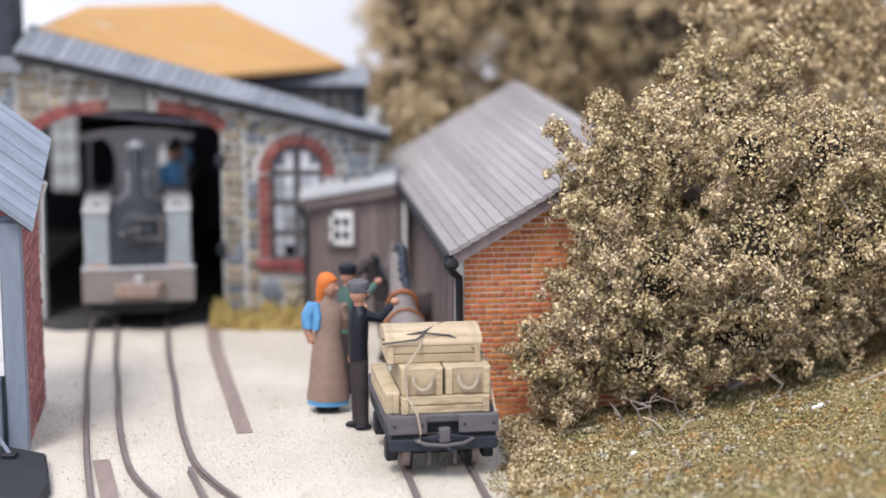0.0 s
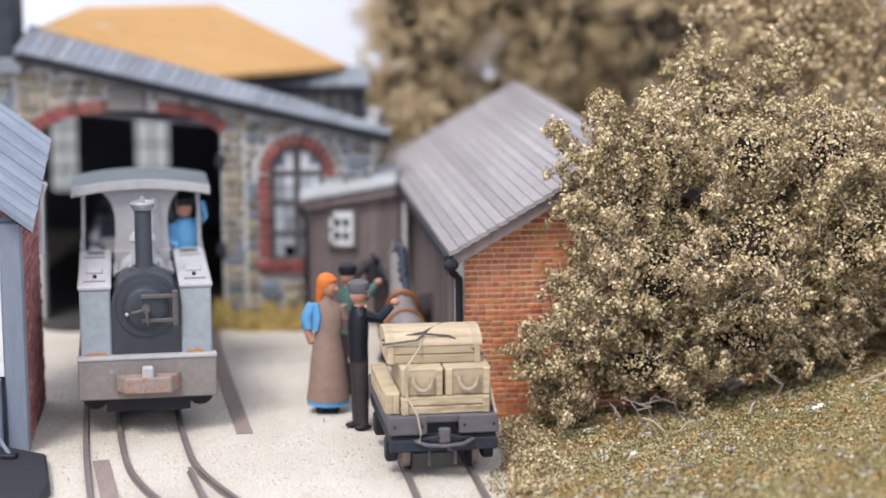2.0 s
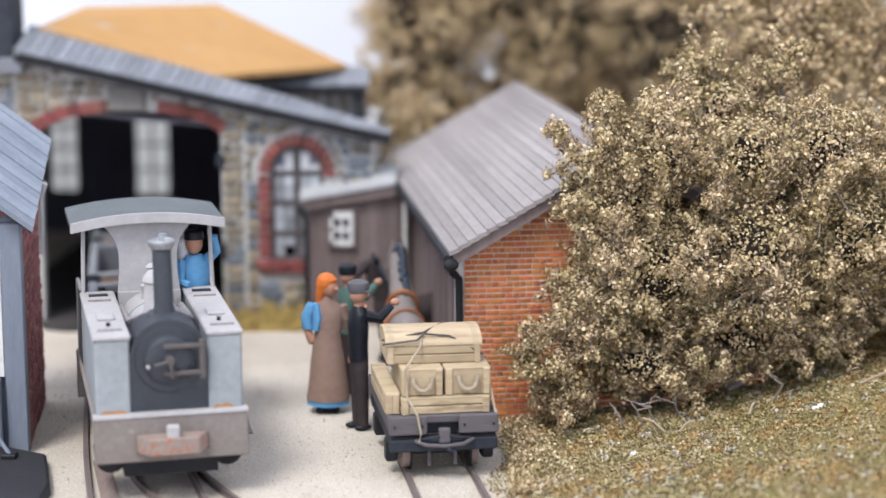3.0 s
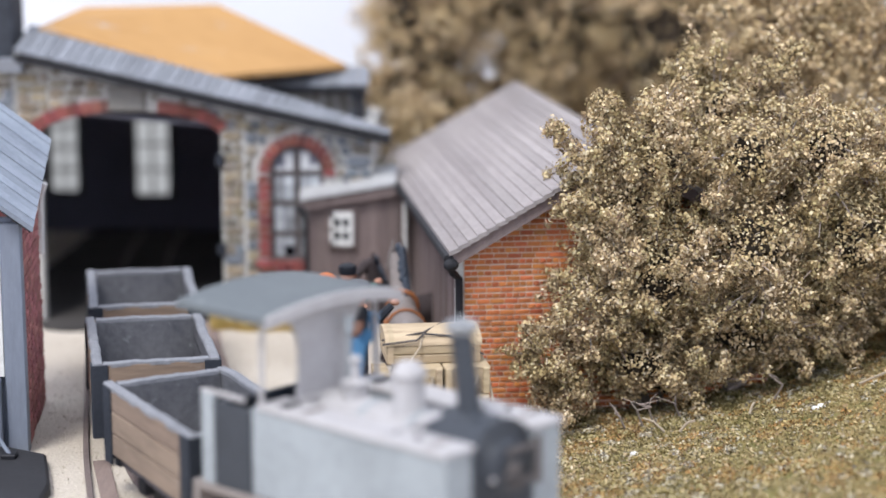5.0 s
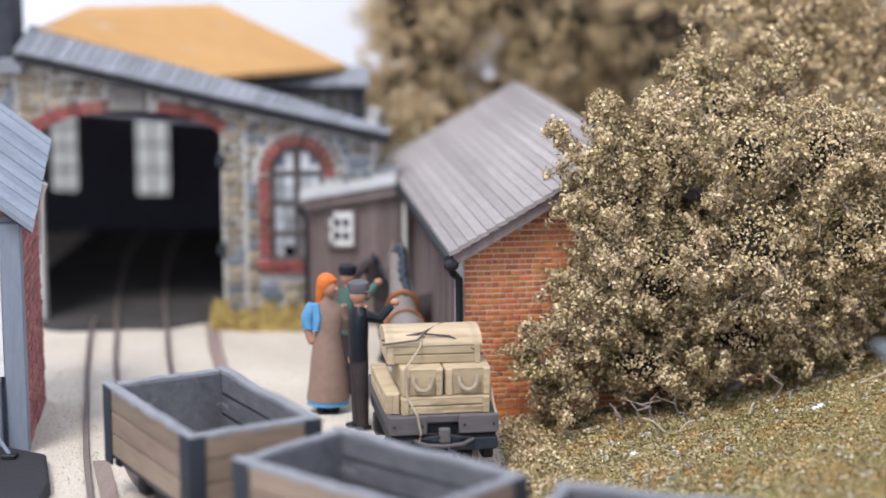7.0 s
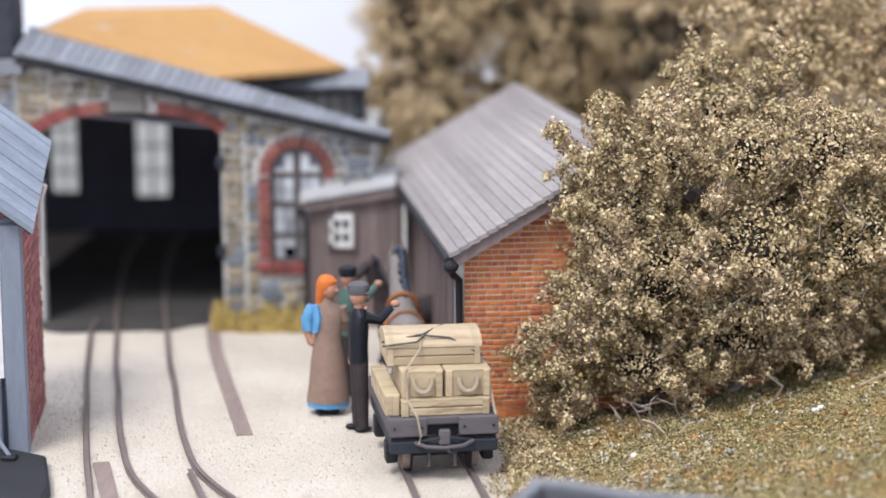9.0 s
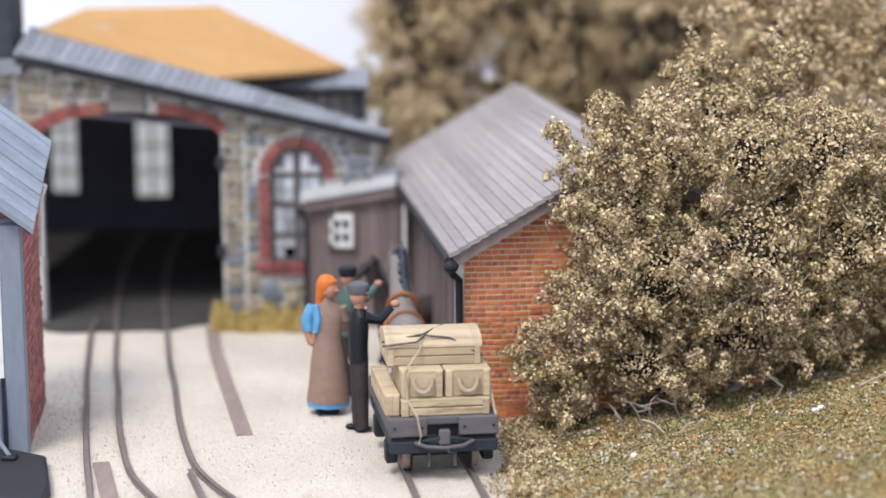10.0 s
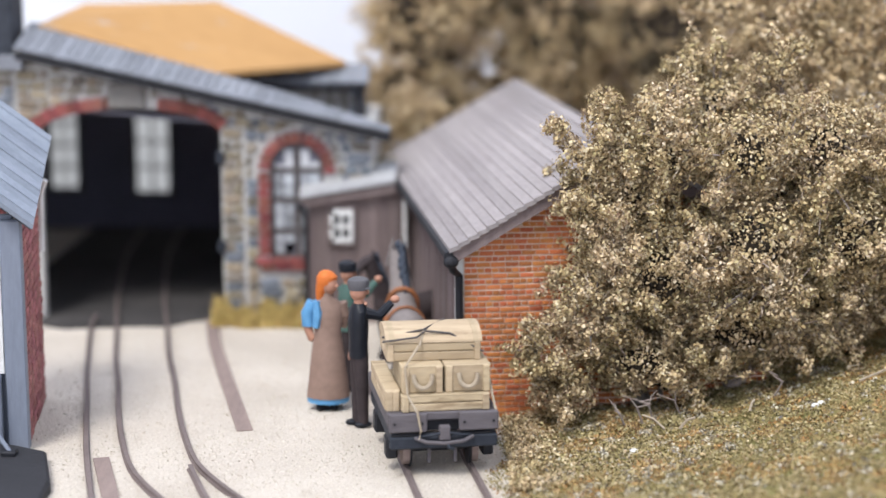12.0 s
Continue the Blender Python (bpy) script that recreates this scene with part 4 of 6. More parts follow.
# ---- locomotive; forward is local +y, origin on the track below the middle ----
def build_loco():
    root = thing("steam_locomotive", "small grey side tank steam locomotive with open cab", "locomotive")
    F = 50.0
    part("footplate", box(-19.4, 19.4, F - 76, F - 3, 14.2, 16.2, 0.3), BEAMGREY, root, "dusty grey footplate")
    bm = box(-19.6, 19.6, F - 3, F, 4.4, 16.4, 0.35)
    beam = part("buffer_beam", bm, BEAMGREY, root, "dusty grey buffer beam")
    part("beam_edge", box(-19.7, 19.7, F - 3.2, F + 0.3, 16.0, 17.0, 0.2), LOCOPALE, beam, "pale worn top edge")
    bm = slab([(-9, F, 7.2), (-9, F + 1, 7.2), (-6.5, F + 5.5, 7.2), (6.5, F + 5.5, 7.2), (9, F + 1, 7.2), (9, F, 7.2)], (0, 0, 4.6))
    bmesh.ops.bevel(bm, geom=list(bm.edges), offset=0.35, segments=1, affect="EDGES")
    part("buffer_block", bm, RUST, beam, "rusty centre buffer block")
    part("coupling_hook", box(-1.6, 1.6, F + 2.5, F + 5, 10.8, 14.8, 0.4), LOCOPALE, beam, "pale coupling hook")
    part("rear_beam", box(-19.5, 19.5, F - 78, F - 76, 2, 16.2, 0.3), BEAMGREY, root)
    part("frame", box(-12, 12, F - 74, F - 3, 0, 14.2), IRON, root, "black frame")
    for s in (-1, 1):
        for y in (-15, 0, 15):
            wheel(root, s * 9.2, y, 5.4, s)
        part("coupling_rod", box(s * 11.2 - 0.4, s * 11.2 + 0.4, -16, 16, 5.4, 7.4, 0.2), STEEL, root, "steel coupling rod")
        part("cylinder", rod((s * 15, F - 18, 4), (s * 15, F - 7, 4), 4, n=16), IRON, root, smooth=True)
        # side tank: body, pale top with rims, filler hatch
        tank = part("side_tank", box(s * 9.9, s * 18.6, F - 59, F - 2, 16.2, 36.2, 0.5), LOCOGREY, root, "weathered grey side tank")
        top = part("tank_top", box(s * 9.5, s * 19.0, F - 56.9, F - 1.6, 36.0, 37.4, 0.4), LOCOPALE, tank, "pale tank top")
        for y in (F - 8, F - 44):
            part("rim", box(s * 11.2, s * 17.4, y, y + 0.8, 37.3, 37.8, 0.1), BEAMGREY, top)
        part("filler", box(s * 12, s * 16.6, F - 26, F - 19, 37.3, 38.2, 0.3), LOCOPALE, top, "filler hatch")
        part("handle", rod((s * 14.2, F - 13, 37.3), (s * 14.2, F - 13, 38.3), 0.55, n=8), IRON, top)
        part("vent_slot", box(s * 11.6, s * 16.8, F - 52, F - 49.5, 37.35, 37.7, 0.1), IRON, top, "dark slot by the cab")
        # rust that has run down to the footplate
        rnd = random.Random(60 + s)
        rim = []
        for k in range(14):
            u = 2 * math.pi * k / 14
            rim.append((s * (14.3 if s > 0 else 13.6) + (2.6 if s < 0 else 3.6) * math.cos(u), F - 2.0, max(16.35, 16.9 + rnd.uniform(0.7, 1.5) * math.sin(u))))
        part("rust_patch", slab(rim, (0, 0.12, 0)), RUSTRUN, tank, "orange rust run")
        # cab side and pillar
        part("cab_side", box(s * 17.8, s * 18.8, F - 71, F - 59.2, 16.2, 35.6, 0.2), SMOKEBOX, root, "dark slate cab side sheet")
        part("cab_post", box(s * 17.6, s * 19.0, F - 75, F - 71, 16.2, 37.2, 0.2), LOCOGREY, root, "grey rear cab post")
        part("cab_rail", tube([(s * 18.4, F - 61, 37.4), (s * 18.4, F - 68, 37.6), (s * 18.4, F - 75, 37.4)], 0.6, 6), LOCOPALE, root)
        for y in (F - 56,):
            part("pillar", rod((s * 18, y, 37), (s * 17.4, y, 57.0), 0.6, n=8), LOCOPALE, root, "pale cab pillar")
    # smokebox: straight sides, round top
    pts = [(9.8, F - 2.6, 16.2)] + [(x, F - 2.6, z) for x, z in arc(0, 30.8, 9.8, 9.8, 0, 180, 20)] + [(-9.8, F - 2.6, 16.2)]
    sb = part("smokebox", slab(pts, (0, -15, 0)), SMOKEBOX, root, "dark grey smokebox")
    part("smokebox_ring", rod((0, F - 2.7, 30.5), (0, F - 2.0, 30.5), 8.6, 8.4, 28), SMOKEBOX, sb, smooth=True)
    bm = rod((0, F - 2.1, 30.5), (0, F - 1.2, 30.5), 6.6, 6.2, 28)
    ball((0, F - 1.3, 30.5), (6.0, 1.0, 6.0), bm, u=24, v=10)
    door = part("smokebox_door", bm, SMOKEBOX, sb, "round dished smokebox door", True)
    bm = box(-8.6, 1.5, F - 0.5, F + 0.5, 33.6, 34.8, 0.2)
    box(-8.6, 1.5, F - 0.5, F + 0.5, 26.6, 27.8, 0.2, bm)
    rod((-8.3, F, 25.8), (-8.3, F, 35.8), 0.9, n=8, bm=bm)
    part("hinge_strap", bm, FRAMEGREY, door, "iron hinge straps")
    bm = rod((0, F - 1, 30.8), (0, F + 1.6, 30.8), 1.2, n=10)
    tube([(0, F + 1.2, 30.8), (2.2, F + 1.4, 30.2), (4, F + 1.4, 29.8)], 0.45, 6, bm)
    tube([(0, F + 1.2, 30.8), (-0.3, F + 1.4, 28), (-0.5, F + 1.4, 26.4)], 0.45, 6, bm)
    part("door_handle", bm, FRAMEGREY, door, "crossed door handles")
    part("knob", ball((5.4, F - 0.6, 29.0), 0.6), STEEL, door, "bright rivet")
    # chimney
    prof = [(0, F - 11.4, 38.6, 5.0, 4.6), (0, F - 11.6, 40.2, 4.2, 3.6), (0, F - 11.6, 40.7, 2.7, 2.7), (0, F - 11.9, 42.5, 2.5, 2.5), (0, F - 14, 56.5, 2.4, 2.4), (0, F - 14, 57.1, 2.9, 2.9)]
    chim = part("chimney", loft(prof, 20), SMOKEBOX, root, "tall thin black chimney", True)
    cap = [(0, F - 14, 56.9, 2.8, 2.8), (0, F - 14, 58.1, 3.5, 3.5), (0, F - 14, 58.8, 3.5, 3.5), (0, F - 14, 59.3, 3.0, 3.0), (0, F - 14, 58.5, 2.2, 2.2), (0, F - 14, 55.5, 2.0, 2.0)]
    part("chimney_cap", loft(cap, 20), CAPMETAL, chim, "pale worn flared chimney cap", True)
    part("cap_knob", rod((0, F - 14, 58.8), (0, F - 14, 60.7), 0.9, 0.6, 8), CAPMETAL, chim)
    # boiler, dome, valves, pipes
    part("boiler", loft([(0, 29.5, F - 17.5, 8.3, 8.3), (0, 29.5, F - 54.0, 8.3, 8.3)], 24, axis="y"), LOCOPALE, root, "pale dusty boiler", True)
    for y in (F - 24, F - 38):
        part("boiler_band", loft([(0, 29.5, y, 8.6, 8.6), (0, 29.5, y - 1.2, 8.6, 8.6)], 24, axis="y"), LOCOGREY, root)
    dome = [(0, F - 29, 36.5, 4.6, 4.6), (0, F - 29, 38.2, 3.6, 3.6), (0, F - 29, 44.8, 3.5, 3.5), (0, F - 29, 45.4, 4.0, 4.0), (0, F - 29, 46.6, 3.6, 3.6), (0, F - 29, 48.0, 2.4, 2.4), (0, F - 29, 48.4, 1.0, 1.0)]
    part("dome", loft(dome, 20), LOCOPALE, root, "pale steam dome", True)
    bm = loft([(0, F - 45, 37, 3.2, 3.2), (0, F - 45, 40, 2.8, 2.8), (0, F - 45, 41, 3.3, 3.3), (0, F - 45, 41.6, 1.2, 1.2), (0, F - 45, 45.5, 1.0, 1.0), (0, F - 45, 46, 1.6, 1.6), (0, F - 45, 47, 0.5, 0.5)], 14)
    part("safety_valve", bm, LOCOPALE, root, "safety valve", True)
    part("whistle", loft([(-4, F - 51, 37, 0.7, 0.7), (-4, F - 51, 50, 0.6, 0.6), (-4, F - 51, 50.6, 1.1, 1.1), (-4, F - 51, 54, 1.1, 1.1)], 8), LOCOGREY, root)
    for s in (-1, 1):
        part("pipe", tube([(s * 4, F - 16, 40), (s * 6.6, F - 19, 38), (s * 8.2, F - 23, 36), (s * 8.4, F - 50, 34)], 0.8, 7), STEEL, root, "copper grey pipe")
    # cab front with swept cut-outs, roof
    left = [(-8.6, 37.5), (-8.0, 43.0)] + [(-8.0 - 9.4 * (1 - math.cos(radians(7.5 * k))), 47.0 + 11.0 * math.sin(radians(7.5 * k))) for k in range(13)]
    pts = [(x, F - 54, z) for x, z in left] + [(-x, F - 54, z) for x, z in left[::-1]]
    part("cab_front", slab(pts, (0, -1.2, 0)), LOCOPALE, root, "pale waisted cab front sheet")
    part("cab_front_base", box(-8.6, 8.6, F - 55.2, F - 52, 16.2, 37.6), LOCOPALE, root)
    ol = [(x, z) for x, z in arc(0, -42.4, 100, 102.2, 102.2, 77.8, 14)]
    il = [(x, z - 1.5) for x, z in ol[::-1]]
    roof = part("cab_roof", slab([(x, F - 51, z) for x, z in ol] + [(x, F - 51, z) for x, z in il], (0, -29, 0)), LOCOROOF, root, "blue grey curved cab roof")
    bm = slab([(x, F - 50.5, z + 0.2) for x, z in ol] + [(x, F - 50.5, z - 1.0) for x, z in il], (0, -0.9, 0))
    part("roof_edge", bm, LOCOPALE, roof, "pale rolled roof edge")
    part("cab_floor", box(-17.8, 17.8, F - 76, F - 55.2, 16.2, 18), IRON, root)
    part("cab_back", box(-17.4, 17.4, F - 76, F - 75.0, 18, 33, 0.2), SMOKEBOX, root, "dark slate cab back sheet")
    part("firebox", loft([(0, 30, F - 55.2, 8, 8), (0, 30, F - 58, 8, 8)], 20, axis="y"), IRON, root)
    part("brake_column", tube([(12, F - 68, 18), (12, F - 68, 36)], 0.8, 7), IRON, root)
    part("drawbar", box(-2, 2, F - 82, F - 78, 3, 6, 0.3), IRON, root)
    # the body rides high on its wheels
    for ob in root.children:
        if not ob.name.startswith(("wheel", "coupling_rod")):
            ob.location.z += 6.5 * MM
    return root


def build_driver():
    """Figure leaning at the cab's side."""
    bm = loft([(0, 0, 18, 2.6, 2.4), (0, 0, 28, 3.4, 3.0), (0, 0.6, 36, 4.2, 3.2), (0, 1.2, 42, 4.6, 3.0), (0, 1.6, 45, 2.2, 2.0)], 12, mi=0)
    tube([(-3.4, 1.5, 43), (-6, 3, 46), (-5.4, 4, 50.5)], [1.7, 1.5, 1.2], 8, bm, 0)
    tube([(3.4, 1.5, 43), (4.5, 4, 38), (2, 6.5, 37)], [1.7, 1.5, 1.2], 8, bm, 0)
    ball((0, 2.0, 48.4), (2.6, 2.8, 3.2), bm, 1)
    loft([(0, 2.0, 49.6, 2.9, 3.2), (0, 2.0, 51.6, 2.8, 3.0), (0, 2.0, 52.2, 1.6, 1.8)], 12, bm, 2)
    return solid("driver_figure", bm, [BLUE, SKIN, BLACKCLOTH], "small painted driver figure in blue overalls", "figurine", smooth=True)


# ---- open wagons ----
def build_wagon():
    root = thing("open_wagon", "weathered open plank wagon with iron corner straps", "wagon", group="open wagons of the train")
    hl, hw, zb, zt = 28.0, 17.0, 12.0, 29.2
    part("underframe", box(-13.5, 13.5, -hl + 1, hl - 1, 8.6, 12.4, 0.4), WAGONIRON, root, "dark underframe")
    for s in (-1, 1):
        part("sole_bar", box(s * 12.6 - 1.2, s * 12.6 + 1.2, -hl, hl, 7.4, 12.4, 0.3), FLATGREY, root)
        part("end_sill", box(-14.5, 14.5, s * (hl - 0.3) - 1.4, s * (hl - 0.3) + 1.4, 7.0, 12.4, 0.4), WAGONIRON, root, "dark end sill")
        part("buffer", box(-3.4, 3.4, s * (hl + 2.2) - 1.6, s * (hl + 2.2) + 1.6, 7.8, 11.4, 0.6), WAGONIRON, root)
        for y in (-11, 11):
            wheel(root, s * 9.2, y, 4.6, s)
            part("axle_box", box(s * 12.5 - 1.2, s * 12.5 + 1.8 * s, y - 2, y + 2, 4, 8, 0.4), IRON, root)
    part("floor", box(-hw + 1, hw - 1, -hl + 1, hl - 1, zb, zb + 1.4), FLOORDUST, root, "grey dusty floor")
    for s in (-1, 1):
        for k in range(3):
            z0 = zb - 0.4 + k * 5.9
            part("side_plank", box(s * (hw - 0.8) - 0.75, s * (hw - 0.8) + 0.75, -hl, hl, z0, z0 + 5.6, 0.25), WAGONBROWN, root)
            part("end_plank", box(-hw + 1.6, hw - 1.6, s * (hl - 0.8) - 0.75, s * (hl - 0.8) + 0.75, z0, z0 + 5.6, 0.25), WAGONEND, root)
        part("side_lining", box(s * (hw - 2.1) - 0.55, s * (hw - 2.1) + 0.55, -hl + 1.6, hl - 1.6, zb + 1.4, zt - 0.7), WAGONIN, root, "slate grey inside boards")
        part("end_lining", box(-hw + 2.7, hw - 2.7, s * (hl - 2.1) - 0.55, s * (hl - 2.1) + 0.55, zb + 1.4, zt - 0.7), WAGONIN, root)
        for k in (1, 2):
            part("lining_joint", box(s * (hw - 2.66) - 0.1, s * (hw - 2.66) + 0.1, -hl + 2.8, hl - 2.8, zb + 5.6 * k, zb + 5.6 * k + 0.5), IRON, root)
        # wavy worn rim
        pts = [Vector((s * (hw - 1.4) + 0.2 * math.sin(1.3 * i * i + s), -hl - 0.4 + i * (2 * hl + 0.8) / 14, 0.16 * math.sin(2.3 * i * i + 2 * s) + 0.15 * math.sin(0.8 * i))) for i in range(15)]
        part("rim", ribbon(pts, 0, [(-1.35, zt - 0.8), (1.35, zt - 0.8), (1.35, zt + 0.2), (0.9, zt + 0.55), (-0.9, zt + 0.55), (-1.35, zt + 0.2)]), WAGONRIM, root, "worn grey rim")
        pts = [Vector((-hw + 3.0 + i * (2 * hw - 6.0) / 10, s * (hl - 1.3) + 0.2 * math.sin(1.7 * i), 0.18 * math.sin(1.3 * i * i + s))) for i in range(11)]
        part("rim", ribbon(pts, 0, [(-1.25, zt - 0.8), (1.25, zt - 0.8), (1.25, zt + 0.15), (0.8, zt + 0.45), (-0.8, zt + 0.45), (-1.25, zt + 0.15)]), WAGONRIM, root, "worn grey rim")
        for e in (-1, 1):
            bm = box(s * (hw + 0.1) - 0.35, s * (hw + 0.1) + 0.35, e * (hl - 2.4) - 2.4, e * (hl - 2.4) + 2.4, 9, zt, 0.15)
            box(s * (hw - 1.9) - 2.2, s * (hw - 1.9) + 2.2, e * (hl + 0.2) - 0.35, e * (hl + 0.2) + 0.35, 9, zt, 0.15, bm)
            part("corner_strap", bm, WAGONIRON, root, "dark iron corner strap")
    return root


# ---- loaded flat wagon; the near end is local -y, origin at the near end on the track ----
FLAT = P(0.2, 474.5, 0, 0, 0, 8.8)


def chest(name, label, x0, x1, y0, y1, z0, z1, m, planks=2, lid=False, handles=False, turn=0.0):
    cx, cy = (x0 + x1) / 2, (y0 + y1) / 2
    root = thing(name, label, "crate" if name != "trunk" else "trunk", m @ P(cx, cy, z0, 0, 0, turn))
    hx, hy, h = (x1 - x0) / 2, (y1 - y0) / 2, z1 - z0
    if lid:
        hb = h * 0.6
        part("body", box(-hx + 0.2, hx - 0.2, -hy + 0.3, hy - 0.3, 0, hb), CRATE_SEAM, root, "dark gaps between the planks")
        for k in range(2):
            z0, z1 = k * hb / 2 + 0.14, (k + 1) * hb / 2 - 0.14
            part("plank", box(-hx, hx, -hy, -hy + 0.6, z0, z1, 0.2), CRATE, root)
            part("plank", box(-hx - 0.05, -hx + 0.5, -hy + 0.7, hy, z0, z1, 0.2), CRATE, root)
        prof = [(y, z) for y, z in arc(0, hb, hy + 0.2, h - hb, 0, 180, 16)]
        bm = slab([(-hx - 0.3, y, z) for y, z in prof], (2 * hx + 0.6, 0, 0))
        part("lid", bm, CRATE, root, "pale barrel shaped lid")
        for s in (-1, 1):
            strap = [(s * (hx - 1.4) - 0.7, y * 1.02, hb + (z - hb) * 1.03) for y, z in prof]
            part("lid_batten", slab(strap, (1.4, 0, 0)), CRATE, root)
            part("corner_batten", box(s * (hx - 1.0) - 0.8, s * (hx - 1.0) + 0.8, -hy - 0.4, -hy + 0.2, 0.1, hb - 0.1, 0.15), CRATE, root)
    else:
        part("body", box(-hx + 0.3, hx - 0.3, -hy + 0.3, hy - 0.3, 0, h - 0.2), CRATE_SEAM, root, "dark gaps between the planks")
        ph = h / planks
        for k in range(planks):
            part("plank", box(-hx, hx, -hy - 0.1, -hy + 0.5, k * ph + 0.15, (k + 1) * ph - 0.15, 0.22), CRATE, root)
            part("plank", box(-hx - 0.1, -hx + 0.5, -hy + 0.6, hy, k * ph + 0.15, (k + 1) * ph - 0.15, 0.22), CRATE, root)
        part("lid", box(-hx - 0.2, hx + 0.2, -hy - 0.2, hy + 0.2, h - 0.6, h, 0.25), CRATE, root)
        for s in (-1, 1):
            part("batten", box(s * (hx - 1.0) - 0.9, s * (hx - 1.0) + 0.9, -hy - 0.7, -hy, 0.1, h - 0.2, 0.2), CRATE, root)
    if handles:
        pts = [(2.5 * math.cos(radians(a)), -hy - 0.9 - 0.7 * math.sin(radians(-a)), h * 0.64 + 3.1 * math.sin(radians(a))) for a in range(-190, 11, 20)]
        part("rope_handle", tube(pts, 0.6, 8), ROPE, root, "rope handle")
    return root


def build_flat_wagon():
    root = thing("flat_wagon", "dark grey flat wagon standing on the siding", "wagon", FLAT)
    L = 46
    part("deck", box(-14.4, 14.4, 1.6, L, 15.2, 17.6, 0.4), FLATGREY, root, "worn timber deck")
    for x0, x1 in ((-14.6, -4.5), (4.0, 14.6)):
        part("end_board", box(x0, x1, -1.0, 0.4, 12.9, 18.0, 0.35), FLATGREY, root, "broken end board")
        for x in (x0 + 1.4, x1 - 1.4):
            part("bolt", rod((x, -1.0, 15.4), (x, -1.35, 15.4), 0.35, n=6), IRON, root)
    part("inner_beam", box(-13, 13, 2.4, 4, 12.4, 15.2), IRON, root)
    part("headstock", box(-14.4, 14.4, -0.6, 2, 8.2, 11.6, 0.4), WAGONIRON, root, "dark headstock")
    part("lower_rail", box(-14.0, 14.0, -0.2, 1.6, 11.6, 12.4, 0.2), IRON, root)
    part("curved_buffer", tube([(-7.8, -0.8, 11.4), (-5, -2.4, 10.6), (0, -3.0, 10.3), (5, -2.4, 10.6), (7.8, -0.8, 11.4)], 0.5, 7), FLATGREY, root, "bent iron buffer bar")
    for s in (-1, 1):
        part("buffer_stay", tube([(s * 1.2, -2.0, 12.8), (s * 3.6, -1.6, 12.2), (s * 7.2, -0.7, 11.6)], 0.42, 6), WAGONIRON, root)
    part("coupling_plate", box(-1.5, 1.5, -2.4, -0.4, 10.8, 14.8, 0.35), FLATGREY, root)
    part("coupling_hook", tube([(0.4, -2.6, 10.4), (1.0, -3.4, 9.2), (2.2, -3.0, 8.6)], 0.5, 6), WAGONIRON, root)
    for s in (-1, 1):
        part("side_frame", box(s * 12.8 - 1.2, s * 12.8 + 1.2, 0.4, L, 9.0, 15.2, 0.3), WAGONIRON, root)
        part("side_board", box(s * 14.2 - 0.6, s * 14.2 + 0.6, 0.4, L, 14, 17.8, 0.3), FLATGREY, root)
        for y in (9, 34):
            wheel(root, s * 9.2, y, 4.2, s)
            part("tyre", rod((s * 9.2 - 1.0, y, 5.8), (s * 9.2 + 1.0, y, 5.8), 4.35, n=20), SLEEPER, root, "rust brown tyre")
            part("axle_box", box(s * 13.0 - 1.6, s * 13.0 + 1.6, y - 2.4, y + 2.4, 3.6, 9.6, 0.5), IRON, root)
    part("axle", rod((-9, 9, 5.8), (9, 9, 5.8), 1.0), IRON, root)
    for x in (-3.6, 3.4):
        part("brake_hanger", box(x - 0.5, x + 0.5, 1.8, 2.6, 3.6, 8.4, 0.15), FLATGREY, root)
    part("rear_drawbar", box(-1.5, 1.5, L, L + 5, 10, 12.5, 0.3), IRON, root)
    # load
    chest("crate", "long pale wooden crate on the flat wagon", -10.9, 12.6, 2.0, 30, 17.62, 22.3, FLAT, 2)
    chest("crate", "small pale wooden crate at the wagon side", -15.0, -11.2, 4.0, 36, 17.62, 23.4, FLAT, 2)
    chest("crate", "square pale chest with rope handle", -10.6, 0.3, 3.6, 22, 22.32, 29.8, FLAT, 1, False, True)
    chest("crate", "square pale chest with rope handle", 1.0, 13.0, 3.6, 22, 22.32, 29.8, FLAT, 1, False, True)
    chest("trunk", "pale plank trunk with domed lid", -13.7, 11.6, 8.5, 27, 29.82, 38.2, FLAT, 3, True, False, -1.5)
    rp = thing("binding_rope", "ropes lashed over the crates", "rope", FLAT)
    part("strand", tube([(-15.2, 7.8, 35.6), (-6, 8.2, 36.4), (-3.6, 10, 37.7), (3, 9.5, 37.0), (12.0, 7.9, 32)], 0.3, 6), ROPEDARK, rp, "dark rope")
    part("strand", tube([(-14.9, 12, 35.8), (-4, 10.8, 37.8), (3.5, 22, 38)], 0.3, 6), ROPEDARK, rp, "dark rope")
    part("strand", tube([(-3.8, 10.4, 37.6), (-5.2, 7.7, 34.6), (-9.9, 2.8, 29.8), (-9.4, 1.6, 22.4), (-7.2, -1.6, 18.4), (-6.3, -1.8, 13.5), (-6.8, -1.6, 11.2)], 0.32, 6), ROPE, rp, "pale rope")
    part("strand", tube([(13.2, 12, 29.6), (13.3, 5, 24), (14.0, 1.8, 18.6), (14.9, -0.8, 15)], 0.35, 6), ROPE, rp, "pale rope")


